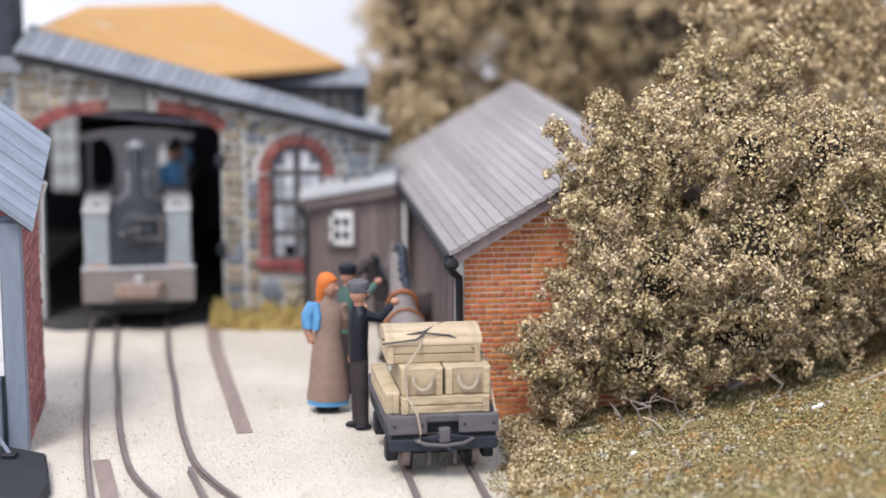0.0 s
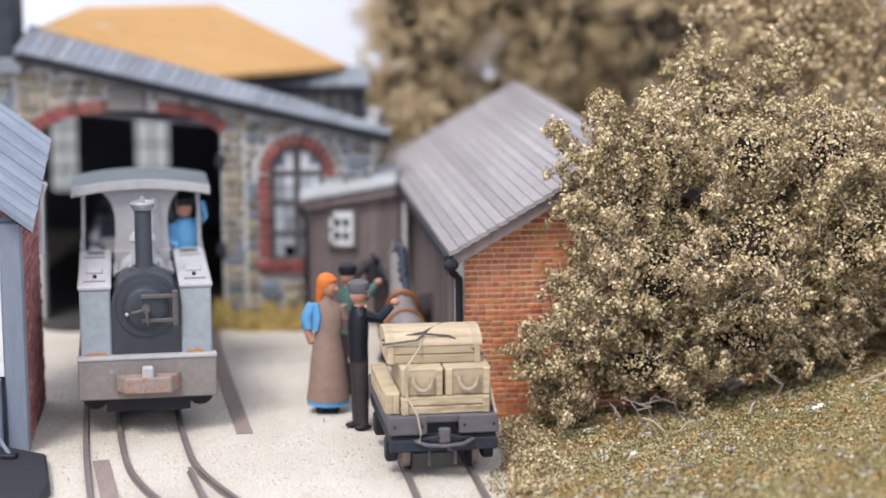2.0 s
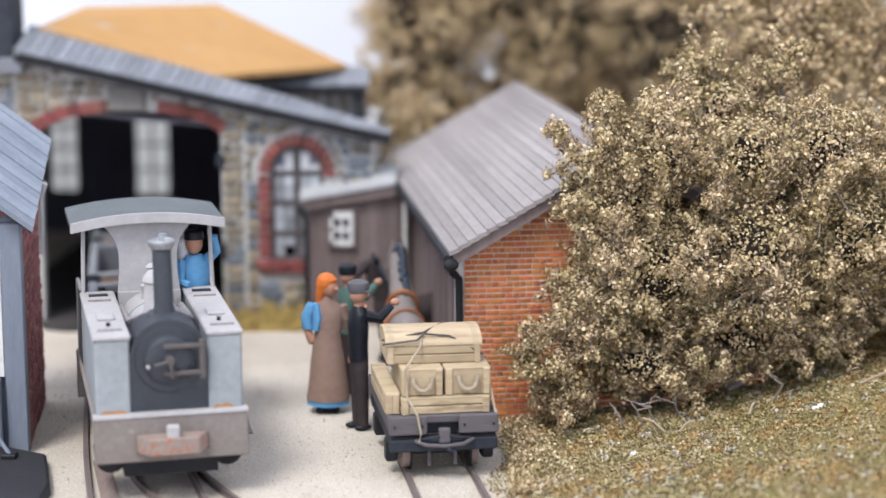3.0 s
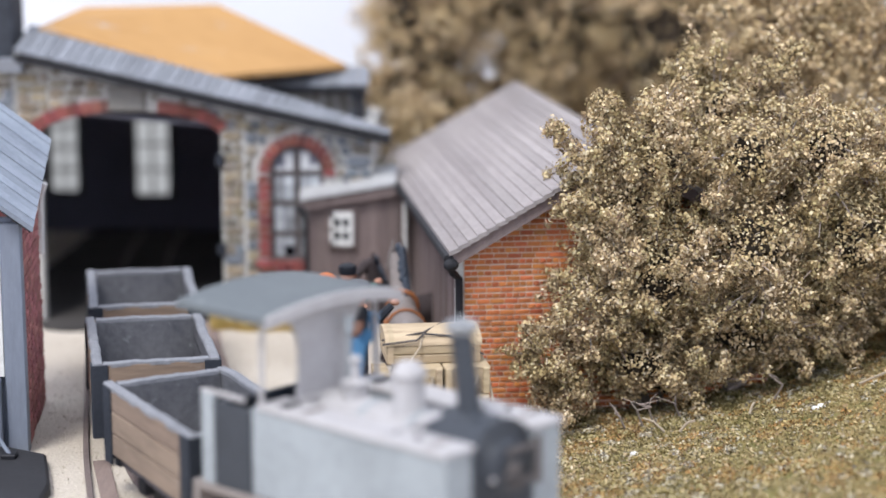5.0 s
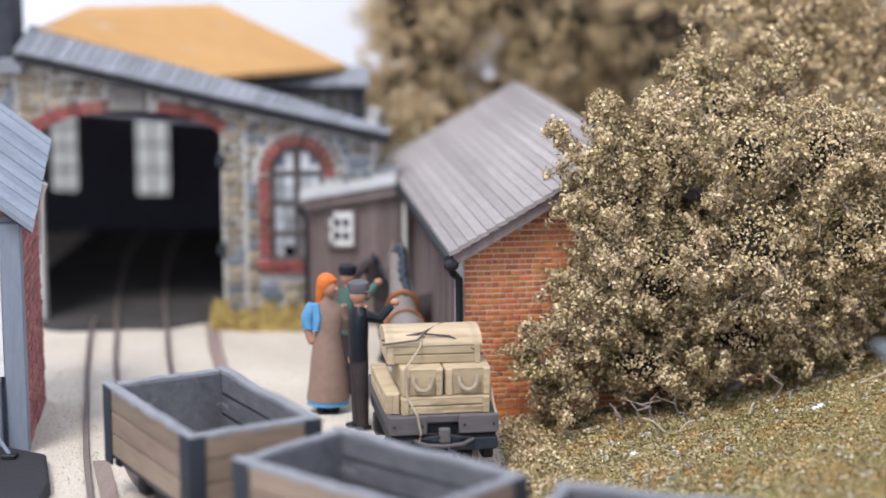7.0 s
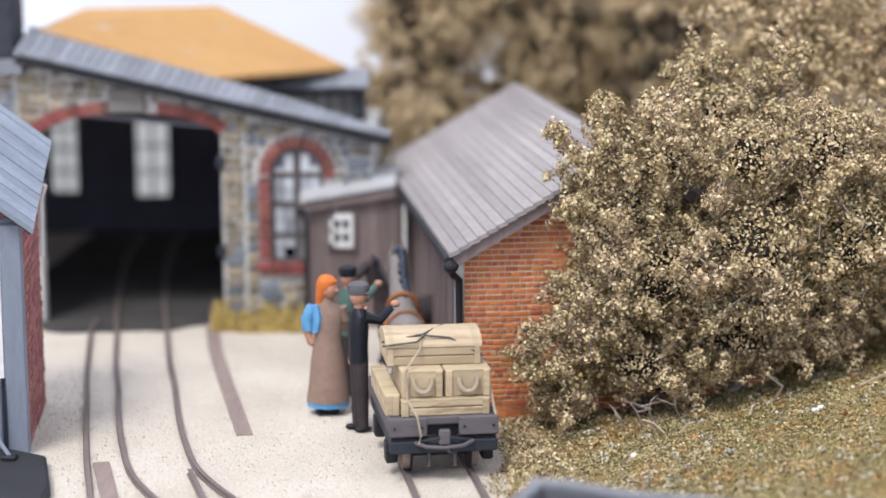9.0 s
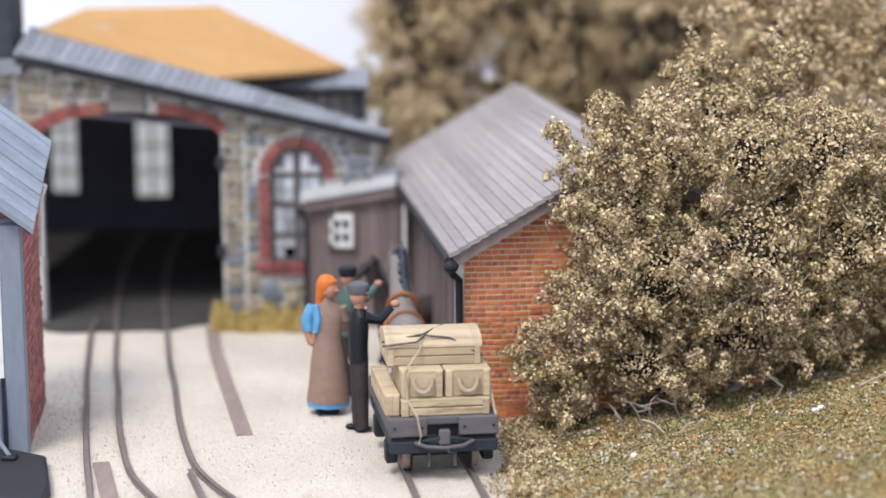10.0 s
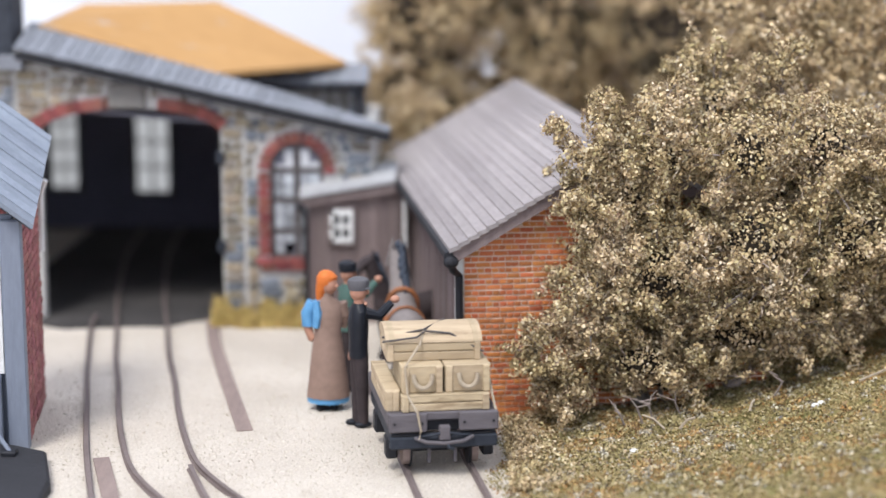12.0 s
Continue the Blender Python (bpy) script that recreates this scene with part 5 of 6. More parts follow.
# ---- figures and horses ----
def build_woman():
    bm = loft([(0, 0, 0.2, 3.0, 2.4), (0, 0, 3.2, 2.8, 2.4)], 10, mi=3)
    ball((-2.2, -1.8, 1.1), (1.5, 2.6, 1.1), bm, 3)
    ball((2.0, -1.0, 1.1), (1.5, 2.4, 1.1), bm, 3)
    loft([(0, 0, 2.6, 6.3, 5.2), (0, 0, 4.6, 6.4, 5.2)], 20, bm, 0)
    loft([(0, -0.1, 4.2, 6.5, 5.4), (0.1, -0.2, 9, 5.9, 5.0), (0, 0, 17, 5.0, 4.3), (0, 0, 23, 4.1, 3.5), (0, 0, 25.4, 3.9, 3.3)], 24, bm, 1)
    loft([(0.3, 0.2, 25.2, 4.0, 3.3), (0.2, 0.4, 29, 4.5, 3.4), (0.1, 0.4, 32.4, 4.3, 3.0), (0, 0.5, 34.4, 2.0, 1.8), (0.2, 0.4, 36, 1.6, 1.6)], 16, bm, 1)
    tube([(-4.0, 0.8, 32.6), (-5.8, 0.8, 29), (-5.9, 0.4, 25.4)], [2.2, 2.2, 1.8], 10, bm, 0)
    tube([(-5.9, 0.4, 25.4), (-4.9, -0.4, 22), (-3.2, 2.5, 20.5)], [1.4, 1.2, 1.0], 8, bm, 2)
    tube([(4.0, 0.8, 32.6), (4.8, 1.2, 28.5), (4.5, 1.8, 25)], [1.9, 1.7, 1.3], 10, bm, 1)
    loft([(-3.2, -1.3, 25.6, 1.2, 2.0), (-2.6, -1.2, 30, 1.6, 2.4), (-3.2, -0.6, 33.4, 1.2, 1.8)], 10, bm, 0)
    ball((0.7, -0.2, 38.3), (2.5, 2.5, 3.0), bm, 2)
    ball((2.9, -1.3, 38.0), (0.6, 0.7, 0.6), bm, 2)
    loft([(-1.9, 0.8, 33.2, 1.5, 1.3), (-1.6, 0.7, 36, 1.9, 1.9), (-0.2, 0.3, 38.6, 3.0, 2.9), (0, 0.2, 40.6, 3.1, 2.9), (-0.2, 0.2, 42, 2.0, 1.9), (-0.3, 0.2, 42.5, 0.8, 0.8)], 14, bm, 4)
    solid("woman_figurine", bm, [BLUE, APRON, SKIN, BLACKCLOTH, ORANGE], "painted model figure in brown apron and orange headscarf", "figurine", smooth=True, m=P(-34.4, 541.0, 0, 0, 0, 0))


def build_man(name, label, m, coat, trousers, cap, arm_out=True):
    bm = ball((-1.6, -1.0, 0.9), (1.4, 2.6, 0.95), None, 3)
    ball((2.0, 0.6, 0.9), (1.4, 2.6, 0.95), bm, 3)
    loft([(-1.5, 0, 0.9, 1.5, 1.5), (-1.5, 0, 10, 1.9, 1.8), (-0.9, 0, 20, 2.6, 2.3), (-0.3, 0, 22.5, 2.8, 2.4)], 12, bm, 1)
    loft([(1.7, 0.8, 0.9, 1.5, 1.5), (1.5, 0.6, 10, 1.8, 1.8), (1.0, 0.2, 20, 2.5, 2.3), (0.3, 0, 22.5, 2.8, 2.4)], 12, bm, 1)
    loft([(0, 0, 20.0, 3.5, 2.7), (0, 0, 24, 3.3, 2.6), (-0.1, 0, 29.5, 4.1, 2.8), (-0.1, 0.2, 33.2, 3.9, 2.5), (0, 0.2, 35.2, 1.7, 1.6)], 16, bm, 0)
    tube([(-3.7, 0, 33), (-4.5, 0.2, 27.5), (-3.2, -0.9, 21.5)], [1.7, 1.5, 1.2], 8, bm, 0)
    ball((-2.9, -1.2, 19.6), (1.0, 1.1, 1.7), bm, 2)
    if arm_out:
        tube([(3.0, 1.0, 33), (2.8, 5.2, 31.8), (1.8, 9.0, 35.0)], [1.7, 1.5, 1.1], 8, bm, 0)
        ball((1.6, 10.2, 35.9), (1.1, 1.4, 1.1), bm, 2)
    else:
        tube([(3.6, 0.3, 33), (4.6, 0.4, 27.5), (3.8, -1.5, 22)], [1.7, 1.5, 1.2], 8, bm, 0)
    rod((0.2, 0.2, 34.6), (0.3, 0.1, 36.6), 1.4, n=10, bm=bm, mi=2)
    ball((0.4, 0, 38.6), (2.2, 2.5, 2.8), bm, 2)
    ball((0.4, 2.5, 38.2), (0.5, 0.7, 0.8), bm, 2)
    tube([(-1.5, 1.6, 35.4), (0.2, 2.2, 34.6), (1.9, 1.6, 35.4)], 0.5, 6, bm, 2)
    loft([(0.2, 0.1, 39.0, 2.45, 2.7), (0.1, 0.1, 40.6, 2.9, 3.1), (0, 0.1, 41.8, 2.7, 2.9), (0, 0.1, 42.5, 1.4, 1.5)], 14, bm, 4)
    ball((1.2, 1.9, 39.5), (1.8, 1.5, 0.4), bm, 4)
    solid(name, bm, [coat, trousers, SKIN, BLACKCLOTH, cap], label, "figurine", smooth=True, m=m)


def build_horse(m, label, coat, mane, collar=True):
    """Origin on the ground below the middle; the head points along local +y."""
    root = thing("horse", label, "horse", m)
    part("body", loft([(0, 21.5, -17.5, 1.5, 2.0), (0, 22.5, -16, 4.4, 5.0), (0, 22.8, -11, 6.0, 6.4), (0, 21.8, -3, 5.7, 6.0), (0, 21.8, 5, 5.6, 6.2), (0, 23.4, 11, 5.0, 6.6), (0, 24.5, 14.5, 3.4, 5.0), (0, 25, 16, 1.2, 2.0)], 16, axis="y"), coat, root, "", True)
    part("neck", tube([(0, 10, 25), (0, 13.5, 31), (-0.6, 16, 37), (-1.2, 17.5, 42)], [4.7, 3.9, 3.1, 2.5], 12), coat, root, "", True)
    bm = tube([(-0.8, 16.4, 43.0), (-1.2, 19.5, 42.0), (-2.2, 23.6, 38.4), (-2.8, 25.4, 36.2)], [2.2, 2.4, 1.7, 1.4], 12)
    head = part("head", bm, coat, root, "", True)
    for s in (-1, 1):
        part("ear", rod((s * 1.3 - 1, 16.4, 44.2), (s * 1.7 - 1, 16.0, 47.2), 0.9, 0.1, 8), coat, head)
    bm = bmesh.new()
    rnd = random.Random(9)
    for i in range(16):
        t = i / 15
        p = Vector((0.6 - 1.2 * t, 9.5 + 5.5 * t, 31.0 + 13.5 * t))
        ball(p + Vector((rnd.uniform(-0.5, 0.9), 0, 0)), (1.0, 1.3, rnd.uniform(1.2, 1.8)), bm, 0, 7, 5)
        ball(p + Vector((1.6, 0.6, -1.6)), (0.6, 0.9, rnd.uniform(1.5, 2.3)), bm, 0, 7, 5)
    part("mane", bm, mane, root, "dark shaggy mane")
    for x, y in ((-3.2, 10.5), (3.2, 11.5), (-3.4, -13.5), (3.4, -12)):
        part("leg", tube([(x, y, 20), (x * 0.95, y - 0.4 * (y < 0), 11), (x * 0.95, y - 0.6, 5), (x * 0.95, y, 1.2), (x * 0.95, y + 0.4, 0)], [2.6, 1.6, 1.2, 1.9, 2.0], 9), coat, root, "", True)
    part("tail", tube([(0, -17.5, 25), (0, -20, 22), (0, -20.4, 14), (0, -20, 9)], [1.1, 1.7, 1.7, 0.6], 8), mane, root, "", True)
    if collar:
        pts = [(4.7 * math.sin(radians(a)), 10.6 - 1.6 * math.cos(radians(a)), 26.4 + 5.4 * math.cos(radians(a))) for a in range(0, 361, 20)]
        part("collar", tube(pts, 0.8, 8), LEATHER, root, "tan leather collar")
        for s in (-1, 1):
            part("trace", tube([(s * 5.2, 11, 24), (s * 6.4, 0, 21.5), (s * 5.8, -16, 20), (s * 4, -24, 14)], 0.5, 6), LEATHER, root)
        part("saddle_strap", tube([(6.1 * math.sin(radians(a)), -1, 21.8 + 6.5 * math.cos(radians(a))) for a in range(0, 361, 20)], 0.5, 6), LEATHER, root)
    return root


build_track()
LOCO = build_loco()
DRIVER = build_driver()
WAGON = build_wagon()
WAGONS = [WAGON, copy_thing(WAGON, P(0, 0, 0)), copy_thing(WAGON, P(0, 0, 0))]
build_flat_wagon()
build_woman()
build_man("man_figurine", "painted model figure in black coat and grey cap", P(-24.4, 523, 0, 0, 0, -72) @ Matrix.Diagonal((1.04, 1.04, 1.04, 1)), BLACKCLOTH, DARKBROWN, CAPGREY)
build_man("man_figurine", "painted model figure in green coat holding the horse", P(-29.5, 562, 0, 0, 0, -62) @ Matrix.Diagonal((0.97, 0.97, 0.97, 1)), GREENCLOTH, DARKBROWN, BLACKCLOTH)
build_horse(P(-11.5, 556, 0, 0, 0, 6), "grey brown draught horse with tan collar", HAIRCOAT, MANE)
build_horse(P(-10.5, 602, 0, 0, 0, 105) @ Matrix.Diagonal((0.8, 0.8, 0.8, 1)), "dark horse standing by the hut", DARKBROWN, MANE, False)


# ---- foliage ----
def flakes(name, centres, size, material, parent=None, seed=1, flat=0.0, aspect=0.6, facing=None):
    """Many small four-cornered leaves, uneven and bent, each a loose piece, centres in mm; facing: their normals, or none for chance."""
    rs = np.random.RandomState(seed)
    n = len(centres)
    a = rs.normal(size=(n, 3))
    a[:, 2] *= 1 - flat
    if facing is not None:
        a = np.cross(a, facing)
    a /= np.linalg.norm(a, axis=1)[:, None] + 1e-9
    b = np.cross(a, rs.normal(size=(n, 3))) if facing is None else np.cross(facing, a)
    b /= np.linalg.norm(b, axis=1)[:, None] + 1e-9
    s = (size * rs.uniform(0.55, 1.45, n))[:, None]
    c = np.cross(a, b)
    w = b * (aspect * rs.uniform(0.6, 1.3, n))[:, None]
    rim = [a + c * 0.2, w * 1.05 + a * 0.2 + c * 0.3, -a * 0.85, -w * 0.95 - a * 0.15 + c * 0.25]
    q = len(rim)
    v = np.stack([centres + e * s for e in rim], axis=1).reshape(-1, 3) * MM
    me = bpy.data.meshes.new(name)
    me.vertices.add(q * n)
    me.vertices.foreach_set("co", v.ravel())
    me.loops.add(q * n)
    me.loops.foreach_set("vertex_index", np.arange(q * n))
    me.polygons.add(n)
    me.polygons.foreach_set("loop_start", np.arange(n) * q)
    me.update(calc_edges=True)
    me.materials.append(material)
    ob = new(name, me)
    ob.parent = parent
    return ob


def sprigs(blobs, per_area, leaves, length, thick, seed, gap=-0.12, fill=4):
    """Leaves strung along short sprigs that stand out from overlapping blobs, with hollows between them."""
    rs = np.random.RandomState(seed)
    out, tips = [], []
    for x, y, z, rx, ry, rz in blobs:
        c, r3 = np.array((x, y, z)), np.array((rx, ry, rz))
        n = int(per_area * (rx * ry + ry * rz + rx * rz))
        d = rs.normal(size=(n, 3))
        d /= np.linalg.norm(d, axis=1)[:, None]
        p = c + d * r3
        lump = np.array([noise.noise(Vector(q) / 13.0 + Vector((3, 1, 7))) for q in p])
        p = c + d * r3 * np.clip(0.84 + 0.36 * lump + rs.uniform(-0.10, 0.06, n), 0.5, 1.08)[:, None]
        keep = np.array([noise.noise(Vector(q) / 16.0) + 0.45 * noise.noise(Vector(q) / 6.5) > gap for q in p]) | (rx < 9)
        p, d = p[keep], d[keep]
        m = len(p)
        way = d + rs.normal(size=(m, 3)) * 0.75 + np.array((0, -0.15, 0.25))
        way /= np.linalg.norm(way, axis=1)[:, None]
        ln = length * rs.uniform(0.5, 1.3, m)
        k = np.repeat(np.arange(m), leaves)
        u = rs.uniform(0.0, 1.0, m * leaves) ** 0.75
        q = p[k] + way[k] * (u * ln[k])[:, None] + rs.normal(size=(m * leaves, 3)) * (thick * (0.55 + 0.6 * u))[:, None]
        out.append(q[q[:, 2] > 0.5])
        tips.append(p + way * ln[:, None])
        # shaded leaves further in
        e = rs.normal(size=(n * fill, 3))
        e *= (rs.uniform(0.56, 0.80, len(e)) / np.linalg.norm(e, axis=1))[:, None]
        q = c + e * r3
        out.append(q[q[:, 2] > 0.5])
    t = np.concatenate(tips)
    return np.concatenate(out), t[t[:, 2] > 2]


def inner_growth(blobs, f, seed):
    """Rough dark lumps in the middle of each blob, added as shade for the hollows."""
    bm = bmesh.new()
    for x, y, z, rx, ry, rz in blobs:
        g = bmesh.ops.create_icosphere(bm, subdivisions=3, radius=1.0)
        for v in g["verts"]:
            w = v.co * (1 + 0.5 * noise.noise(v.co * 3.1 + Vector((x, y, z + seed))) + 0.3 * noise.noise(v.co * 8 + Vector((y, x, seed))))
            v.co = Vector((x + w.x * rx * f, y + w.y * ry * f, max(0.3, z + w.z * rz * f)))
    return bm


def twigs(tips, roots, count, seed, r=0.35):
    rnd = random.Random(seed)
    bm = bmesh.new()
    for _ in range(count):
        t = Vector(tips[rnd.randrange(len(tips))])
        o = min((Vector(q) for q in roots), key=lambda q: (q - t).length)
        a = t + (o - t) * rnd.uniform(0.15, 0.5)
        mid = (a + t) / 2 + Vector((rnd.uniform(-2, 2), rnd.uniform(-2, 2), rnd.uniform(-2, 2)))
        e = t + (t - o).normalized() * rnd.uniform(0, 5) + Vector((rnd.uniform(-3, 3), rnd.uniform(-3, 1), rnd.uniform(-2, 3)))
        tube([a, mid, t, e], [r, r * 0.9, r * 0.7, r * 0.4], 4, bm)
    return bm


BUSH = [(78, 543, 48, 38, 24, 42), (46, 536, 58, 15, 16, 26), (52, 538, 30, 24, 20, 28), (106, 546, 66, 34, 24, 38), (97, 540, 30, 36, 22, 28), (59, 541, 76, 18, 17, 16),
        (82, 548, 90, 17, 15, 15), (74, 552, 101, 9, 9, 8), (99, 541, 102, 7, 7, 8), (140, 552, 55, 36, 26, 40), (30, 519, 10, 10, 9, 9), (66, 528, 14, 22, 12, 15),
        (172, 565, 62, 32, 24, 46), (58, 521, 20, 24, 11, 13), (86, 526, 28, 25, 12, 17), (112, 533, 38, 25, 14, 20), (36, 518, 10, 13, 8, 9), (31, 519, 87, 4.5, 2, 1), (52, 520, 66, 16, 9, 18),
        (46, 517, 58, 14, 9, 24), (62, 518, 80, 19, 10, 16), (86, 519, 80, 22, 12, 20), (108, 522, 82, 20, 12, 20), (62, 515, 46, 22, 10, 22), (42, 515, 34, 13, 9, 18), (88, 517, 54, 24, 12, 24), (31, 517, 23, 12, 9, 12), (45, 517, 76, 11, 8, 15), (52, 518, 86, 11, 8, 10), (45, 517, 89, 10, 7, 9), (60, 520, 95, 11, 8, 8), (136, 528, 72, 26, 14, 24), (118, 522, 56, 24, 12, 24), (160, 538, 60, 28, 16, 36)]
FARBUSH = [(132, 598, 84, 24, 18, 40), (162, 592, 70, 36, 24, 60), (112, 606, 108, 20, 16, 22), (142, 600, 118, 30, 18, 24), (192, 590, 84, 34, 24, 64), (98, 612, 112, 18, 14, 16)]
TREES = [(-8, 775, 98, 24, 24, 36), (14, 778, 122, 34, 26, 36), (44, 782, 92, 26, 22, 36), (90, 775, 100, 32, 24, 40), (-20, 768, 74, 14, 14, 13), (2, 772, 66, 17, 15, 13),
         (52, 800, 60, 50, 16, 45), (58, 802, 88, 22, 12, 20), (125, 780, 90, 36, 24, 45), (60, 790, 135, 50, 24, 30), (160, 790, 110, 40, 30, 60), (-8, 748, 42, 13, 10, 24), (-14, 752, 60, 10, 10, 10)]


def sprays(blobs, per_area, sprigs_each, leaves, reach, length, thick, seed, gap=-0.1, fill=8):
    """Branches that arch out of overlapping blobs, each with side sprigs set with leaves; hollows stay between them."""
    rs = np.random.RandomState(seed)
    out, face, stems = [], [], []
    for x, y, z, rx, ry, rz in blobs:
        c, r3 = np.array((x, y, z)), np.array((rx, ry, rz))
        n = max(3, int(per_area * (rx * ry + ry * rz + rx * rz)))
        d = rs.normal(size=(n, 3))
        d /= np.linalg.norm(d, axis=1)[:, None]
        p = c + d * np.maximum(r3 - 0.75 * reach, 0.35 * r3) * rs.uniform(0.9, 1.05, n)[:, None]
        keep = np.array([noise.noise(Vector(q) / 15.0) + 0.4 * noise.noise(Vector(q) / 6.0) > gap for q in p]) | (rx < 10)
        p, d = p[keep], d[keep]
        m = len(p)
        way = d + rs.normal(size=(m, 3)) * 0.42 + np.array((0, -0.1, 0.22))
        way /= np.linalg.norm(way, axis=1)[:, None]
        ln = np.minimum(reach, 0.9 * min(r3) + 2) * rs.uniform(0.55, 1.3, m)
        sag = ln * rs.uniform(0.0, 0.28, m)
        at = lambda k, u: p[k] + way[k] * (u * ln[k])[:, None] - np.array((0, 0, 1)) * (sag[k] * u * u)[:, None]
        every = np.arange(m)
        stems += list(zip(*(at(every, np.full(m, u)) for u in (0.0, 0.5, 0.95))))
        k = np.repeat(every, sprigs_each)
        base = at(k, rs.uniform(0.12, 1.0, len(k)))
        turn = way[k] * 0.6 + rs.normal(size=(len(k), 3)) * 0.6
        turn *= (length * rs.uniform(0.4, 1.3, len(k)) / np.linalg.norm(turn, axis=1))[:, None]
        h = np.repeat(np.arange(len(k)), leaves)
        v = rs.uniform(0.05, 1.0, len(h))
        side = rs.normal(size=(len(h), 3)) * (thick * (1.15 - 0.5 * v))[:, None]
        out.append(base[h] + turn[h] * v[:, None] + side)
        face.append(side / thick + turn[h] * 0.12 + rs.normal(size=side.shape) * 0.45)
        # shaded leaves further in
        e = rs.normal(size=(n * fill, 3))
        e *= (rs.uniform(0.42, 0.68, len(e)) / np.linalg.norm(e, axis=1))[:, None]
        out.append(c + e * r3)
        face.append(e + rs.normal(size=e.shape) * 0.3)
    q, face = np.concatenate(out), np.concatenate(face)
    above = q[:, 2] > 0.5
    return q[above], face[above] / np.linalg.norm(face[above], axis=1)[:, None], stems


def stem_mesh(stems, r, seed):
    rnd = random.Random(seed)
    bm = bmesh.new()
    for a, b, e in stems:
        if e[2] > 3:
            j = Vector((rnd.uniform(-0.6, 0.6), rnd.uniform(-0.6, 0.6), rnd.uniform(-0.6, 0.6)))
            tube([Vector(a), Vector(b) + j, Vector(e)], [r, 0.8 * r, 0.45 * r], 4, bm)
    return bm


def build_bush():
    root = thing("bush", "large dry olive brown bush on the bank", "bush", P(0, 0, 0))
    c, face, stems = sprays(BUSH, 0.050, 8, 32, 15.0, 4.2, 0.85, 21, -0.10, 60)
    # the lowest sprigs end above the bank and leave it in shade
    clear = lambda q: q[0] < 34 or q[2] > bank_height(q[0], q[1]) + 5.0 + 8.0 * noise.noise(Vector(q) / 11.0)
    up = np.array([clear(q) for q in c])
    c, face = c[up], face[up]
    stems = [w for w in stems if clear(w[2]) and clear(w[1]) and w[2][2] > 8]
    me = flakes("crown", c, 0.55, LEAF, None, 22, 0.0, 0.72, face).data
    bpy.data.objects.remove(bpy.data.objects["crown"])
    part("crown", me, None, root, "small dry tan and olive leaves")
    tagged(part("brushwood", stem_mesh(stems, 0.3, 23), TWIG, root, "thin grey brown twigs"), kind="stuff")
    pick = np.random.RandomState(24).choice(len(c), 42000, False)
    me = flakes("fibre", c[pick], 1.5, FIBRE, None, 25, 0.0, 0.09).data
    bpy.data.objects.remove(bpy.data.objects["fibre"])
    tagged(part("fibre", me, None, root, "fine dry stalks and fibres"), kind="stuff")
    tagged(part("inner_growth", inner_growth([b for b in BUSH if b[3] > 15], 0.27, 3), STEM_SHADE, root, "dark lumps standing in for shade inside the bush"), kind="stuff")
    bm = bmesh.new()
    for x, y, z, *_ in BUSH[:9]:
        bx, by = 70 + (x - 70) * 0.5, 536 + (y - 536) * 0.5
        bz = bank_height(bx, by) - 2
        tube([(bx, by, bz), ((bx + x) / 2 + 2, (by + y) / 2, (bz + z) / 2 - 4), (x, y, z)], [1.8, 1.3, 0.5], 7, bm)
    part("trunk", bm, TWIG, root, "woody stems")
    # bare forked sticks at the foot
    rnd = random.Random(28)
    for x in (52, 57, 60, 68, 95):
        y = 513 + rnd.uniform(-2, 4) + 0.06 * (x - 50)
        z = bank_height(x, y)
        top = Vector((x + rnd.uniform(-6, 5), y + rnd.uniform(-1, 5), z + rnd.uniform(6, 12)))
        mid = Vector((x + rnd.uniform(-2.5, 2.5), y - 1.5, z + rnd.uniform(3, 5)))
        bm = tube([(x, y, z - 0.5), mid, (mid + top) / 2 + Vector((rnd.uniform(-1, 1), -0.6, 0.6)), top], [0.34, 0.3, 0.24, 0.12], 5)
        tube([mid, mid + Vector((rnd.uniform(-3, 4), -0.8, 1.2)), mid + Vector((rnd.uniform(-6, 6), -0.5, rnd.uniform(0, 4)))], [0.26, 0.2, 0.1], 5, bm)
        part("dead_stick", bm, TWIG, root, "bare pale forked stick")


def build_far_bush():
    root = thing("bush", "taller dry tan bush on the bank behind the store", "bush", P(0, 0, 0))
    c, face, stems = sprays(FARBUSH, 0.03, 8, 16, 15.0, 5.5, 1.0, 51, -0.12, 16)
    me = flakes("crown_far", c, 0.85, LEAF_WARM, None, 52, 0.0, 0.7, face).data
    bpy.data.objects.remove(bpy.data.objects["crown_far"])
    part("crown", me, None, root, "small dry tan leaves")
    tagged(part("brushwood", stem_mesh(stems, 0.35, 53), TWIG, root), kind="stuff")
    bm = bmesh.new()
    for x, y, z, *_ in FARBUSH:
        bx, by = 150 + (x - 150) * 0.4, 628 + (y - 628) * 0.4
        bz = bank_height(bx, by) - 2
        tube([(bx, by, bz), ((bx + x) / 2 + 2, (by + y) / 2, (bz + z) / 2 - 4), (x, y, z)], [2.0, 1.3, 0.4], 7, bm)
    part("trunk", bm, STEM_SHADE, root, "woody stems")


